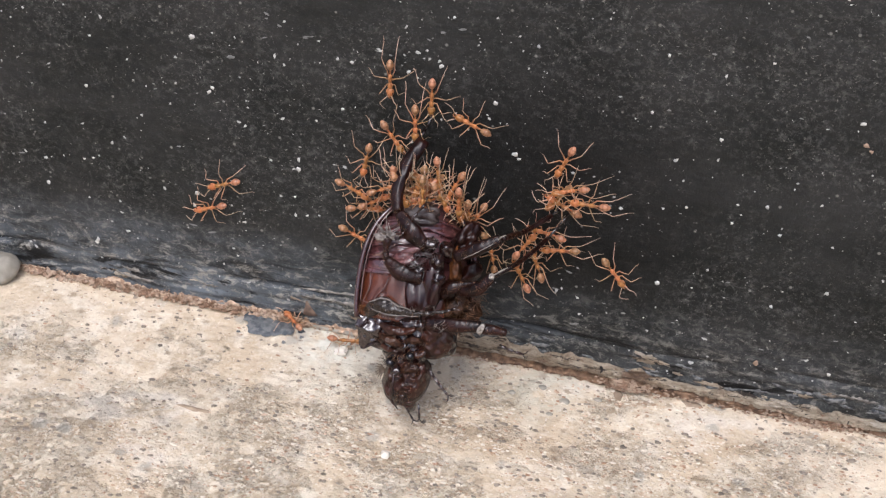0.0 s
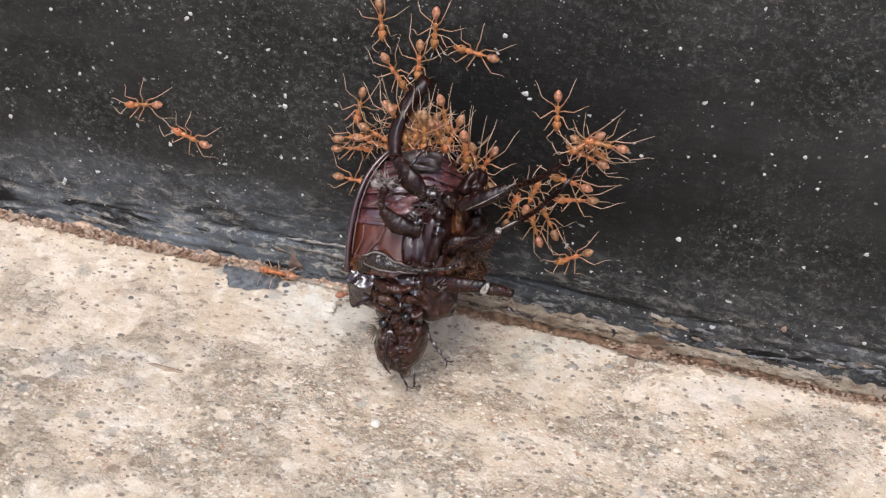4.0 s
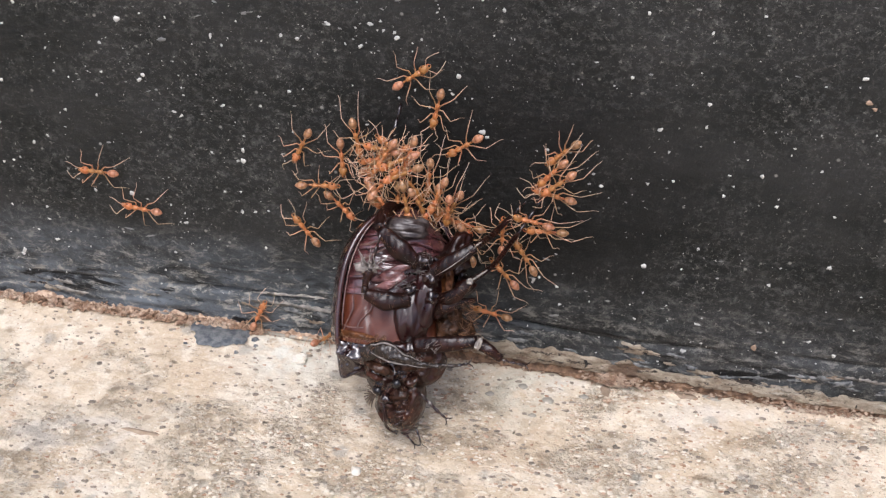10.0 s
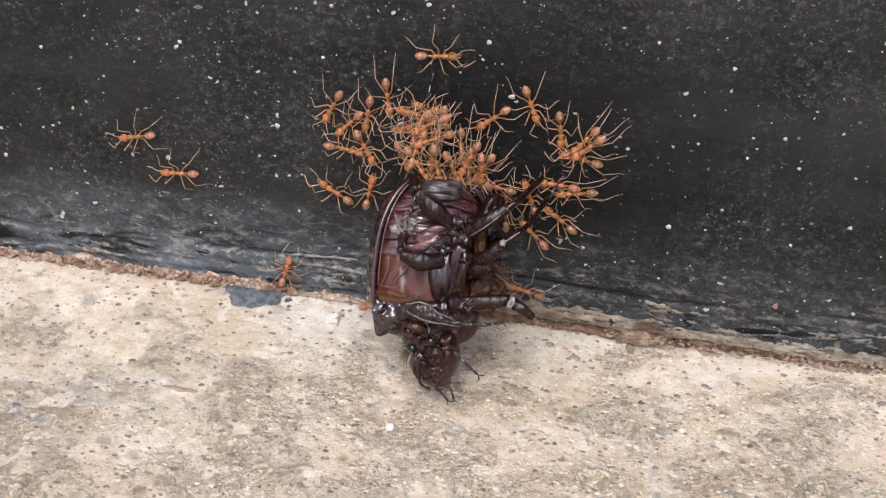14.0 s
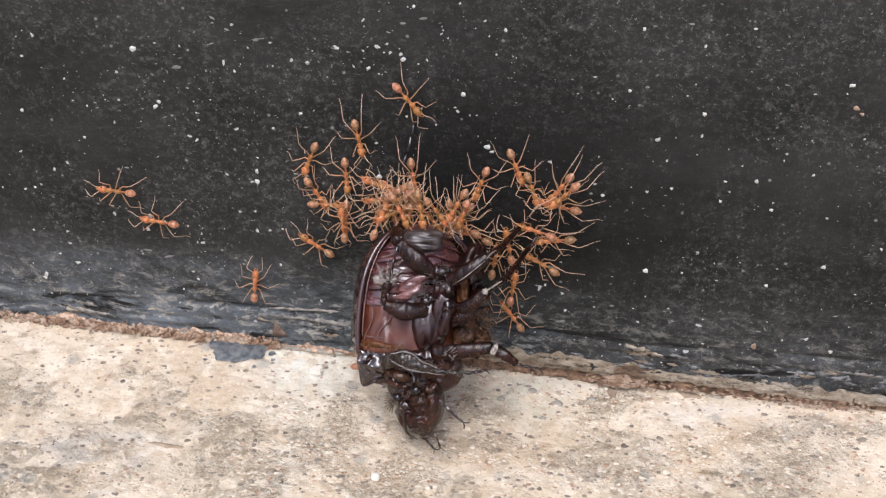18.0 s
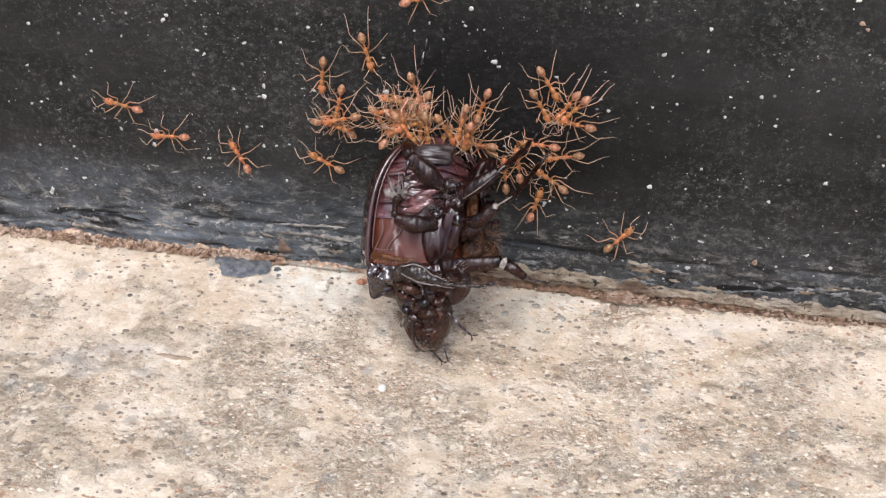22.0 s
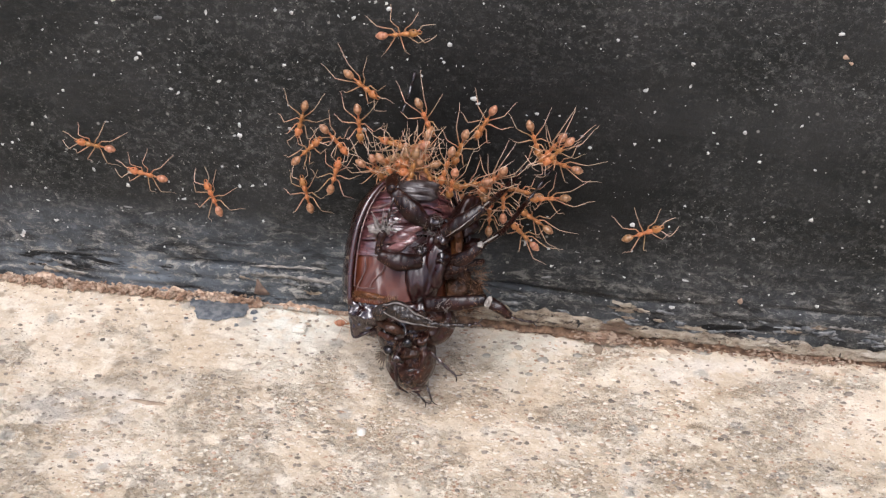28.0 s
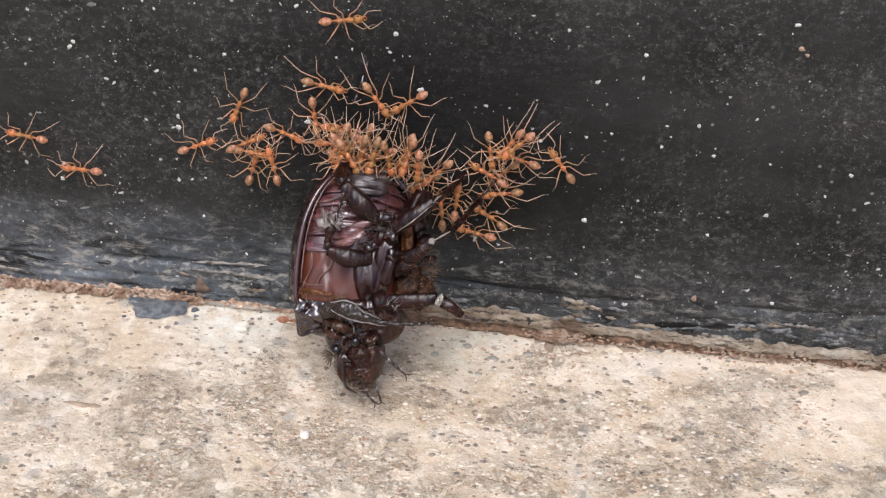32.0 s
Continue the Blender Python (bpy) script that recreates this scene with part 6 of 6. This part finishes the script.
    go("walk", 1, [(0, -18.8, 36.8, 32), (3, -18.1, 35, -1), (6, -15.5, 45.1, -13), (9, -8.5, 45.3, 67), (11, -12.8, 43.2, 14), (13, -17, 41.1, -39), (17, -18.5, 34.3, -110), (20, -13.4, 38.5, -51), (23, -11.7, 38.4, -57), (28, -9.1, 36.2, -32), (32, -21.5, 37.5, -7)])
    # an ant half hidden on the cement beside the beetle's shoulder
    jobs.append(("clump", [(t, floor_to_wall(x, y, 0.2, heading, 0)) for t, x, y, heading in ((0, -23.9, -6.0, 12), (2, -21.8, -5.1, 40), (5.5, -20.1, -2.9, 45), (9, -20.3, -2.4, 60), (12, -20.7, -2.6, 50), (14.5, -14.7, -4.8, 22), (20, -13.1, -6.7, 22), (24, -13.0, -6.7, 20), (28, -13.1, -6.3, 20), (32, -13.3, -6.1, 15))],
                 4.0, "orange weaver ant on the cement beside the beetle's shoulder"))
    # the knot of ants on the hind leg, and the row that tugs at the tail
    knot = [(0, -7.7, 44.6), (3, -7.6, 44.6), (6, -6.9, 44.4), (9, -5.6, 48.8), (13, -5.2, 48.5), (17, -7.6, 44.8), (20, -7.7, 41.3), (23, -5.0, 44.4), (28, -1.3, 43.2), (32, -2.6, 43.6)]
    tail = [(0, -4.6, 46.0), (3, -4.7, 46.2), (6, -5.0, 45.2), (9, -1.2, 41.4), (13, -0.9, 41.6), (17, -0.1, 42.3), (20, 0.9, 42.0), (23, -0.2, 42.3), (28, 1.2, 40.9), (32, 4.0, 42.3)]
    for n in range(9):
        a, d, turn = n * 2.4, 0.9 + 0.34 * n, r.uniform(0, 360)
        go(("clump", "clump", "pull2", "clump")[n % 4], 3.0 + (n * 5 % 9) * 0.9,
           [(t, x + d * math.cos(a) + r.uniform(-0.8, 0.8), z + d * 0.8 * math.sin(a) + r.uniform(-0.8, 0.8), turn + r.uniform(-16, 16)) for t, x, z in knot], 4.0, r.uniform(-18, 18), r.uniform(-25, 25))
    for n in range(7):
        turn = r.uniform(-125, -60)
        go(("pull", "pull2", "clump")[n % 3], 8.0 + (n * 3 % 5) * 0.8,
           [(t, x - 7.5 + 2.4 * n + r.uniform(-0.6, 0.6), z + 1.5 + r.uniform(-1.0, 1.6) - 0.25 * abs(n - 3), turn + r.uniform(-14, 14)) for t, x, z in tail], 4.0, r.uniform(-12, 15), r.uniform(-20, 20))
    used, crew = set(), []
    for stance, rows, reach, label in jobs:
        crew.append(copy_thing(ANTS[stance], rows[0][1]) if stance in used else ANTS[stance])
        used.add(stance)
        tagged(crew[-1], label)
    for ant, (stance, rows, reach, label) in zip(crew, jobs):
        walk(ant, rows)
        step_legs(ant, [k * 0.5 for k in range(65)] if reach > 8 else [k * 1.0 for k in range(33)], reach)


motions()
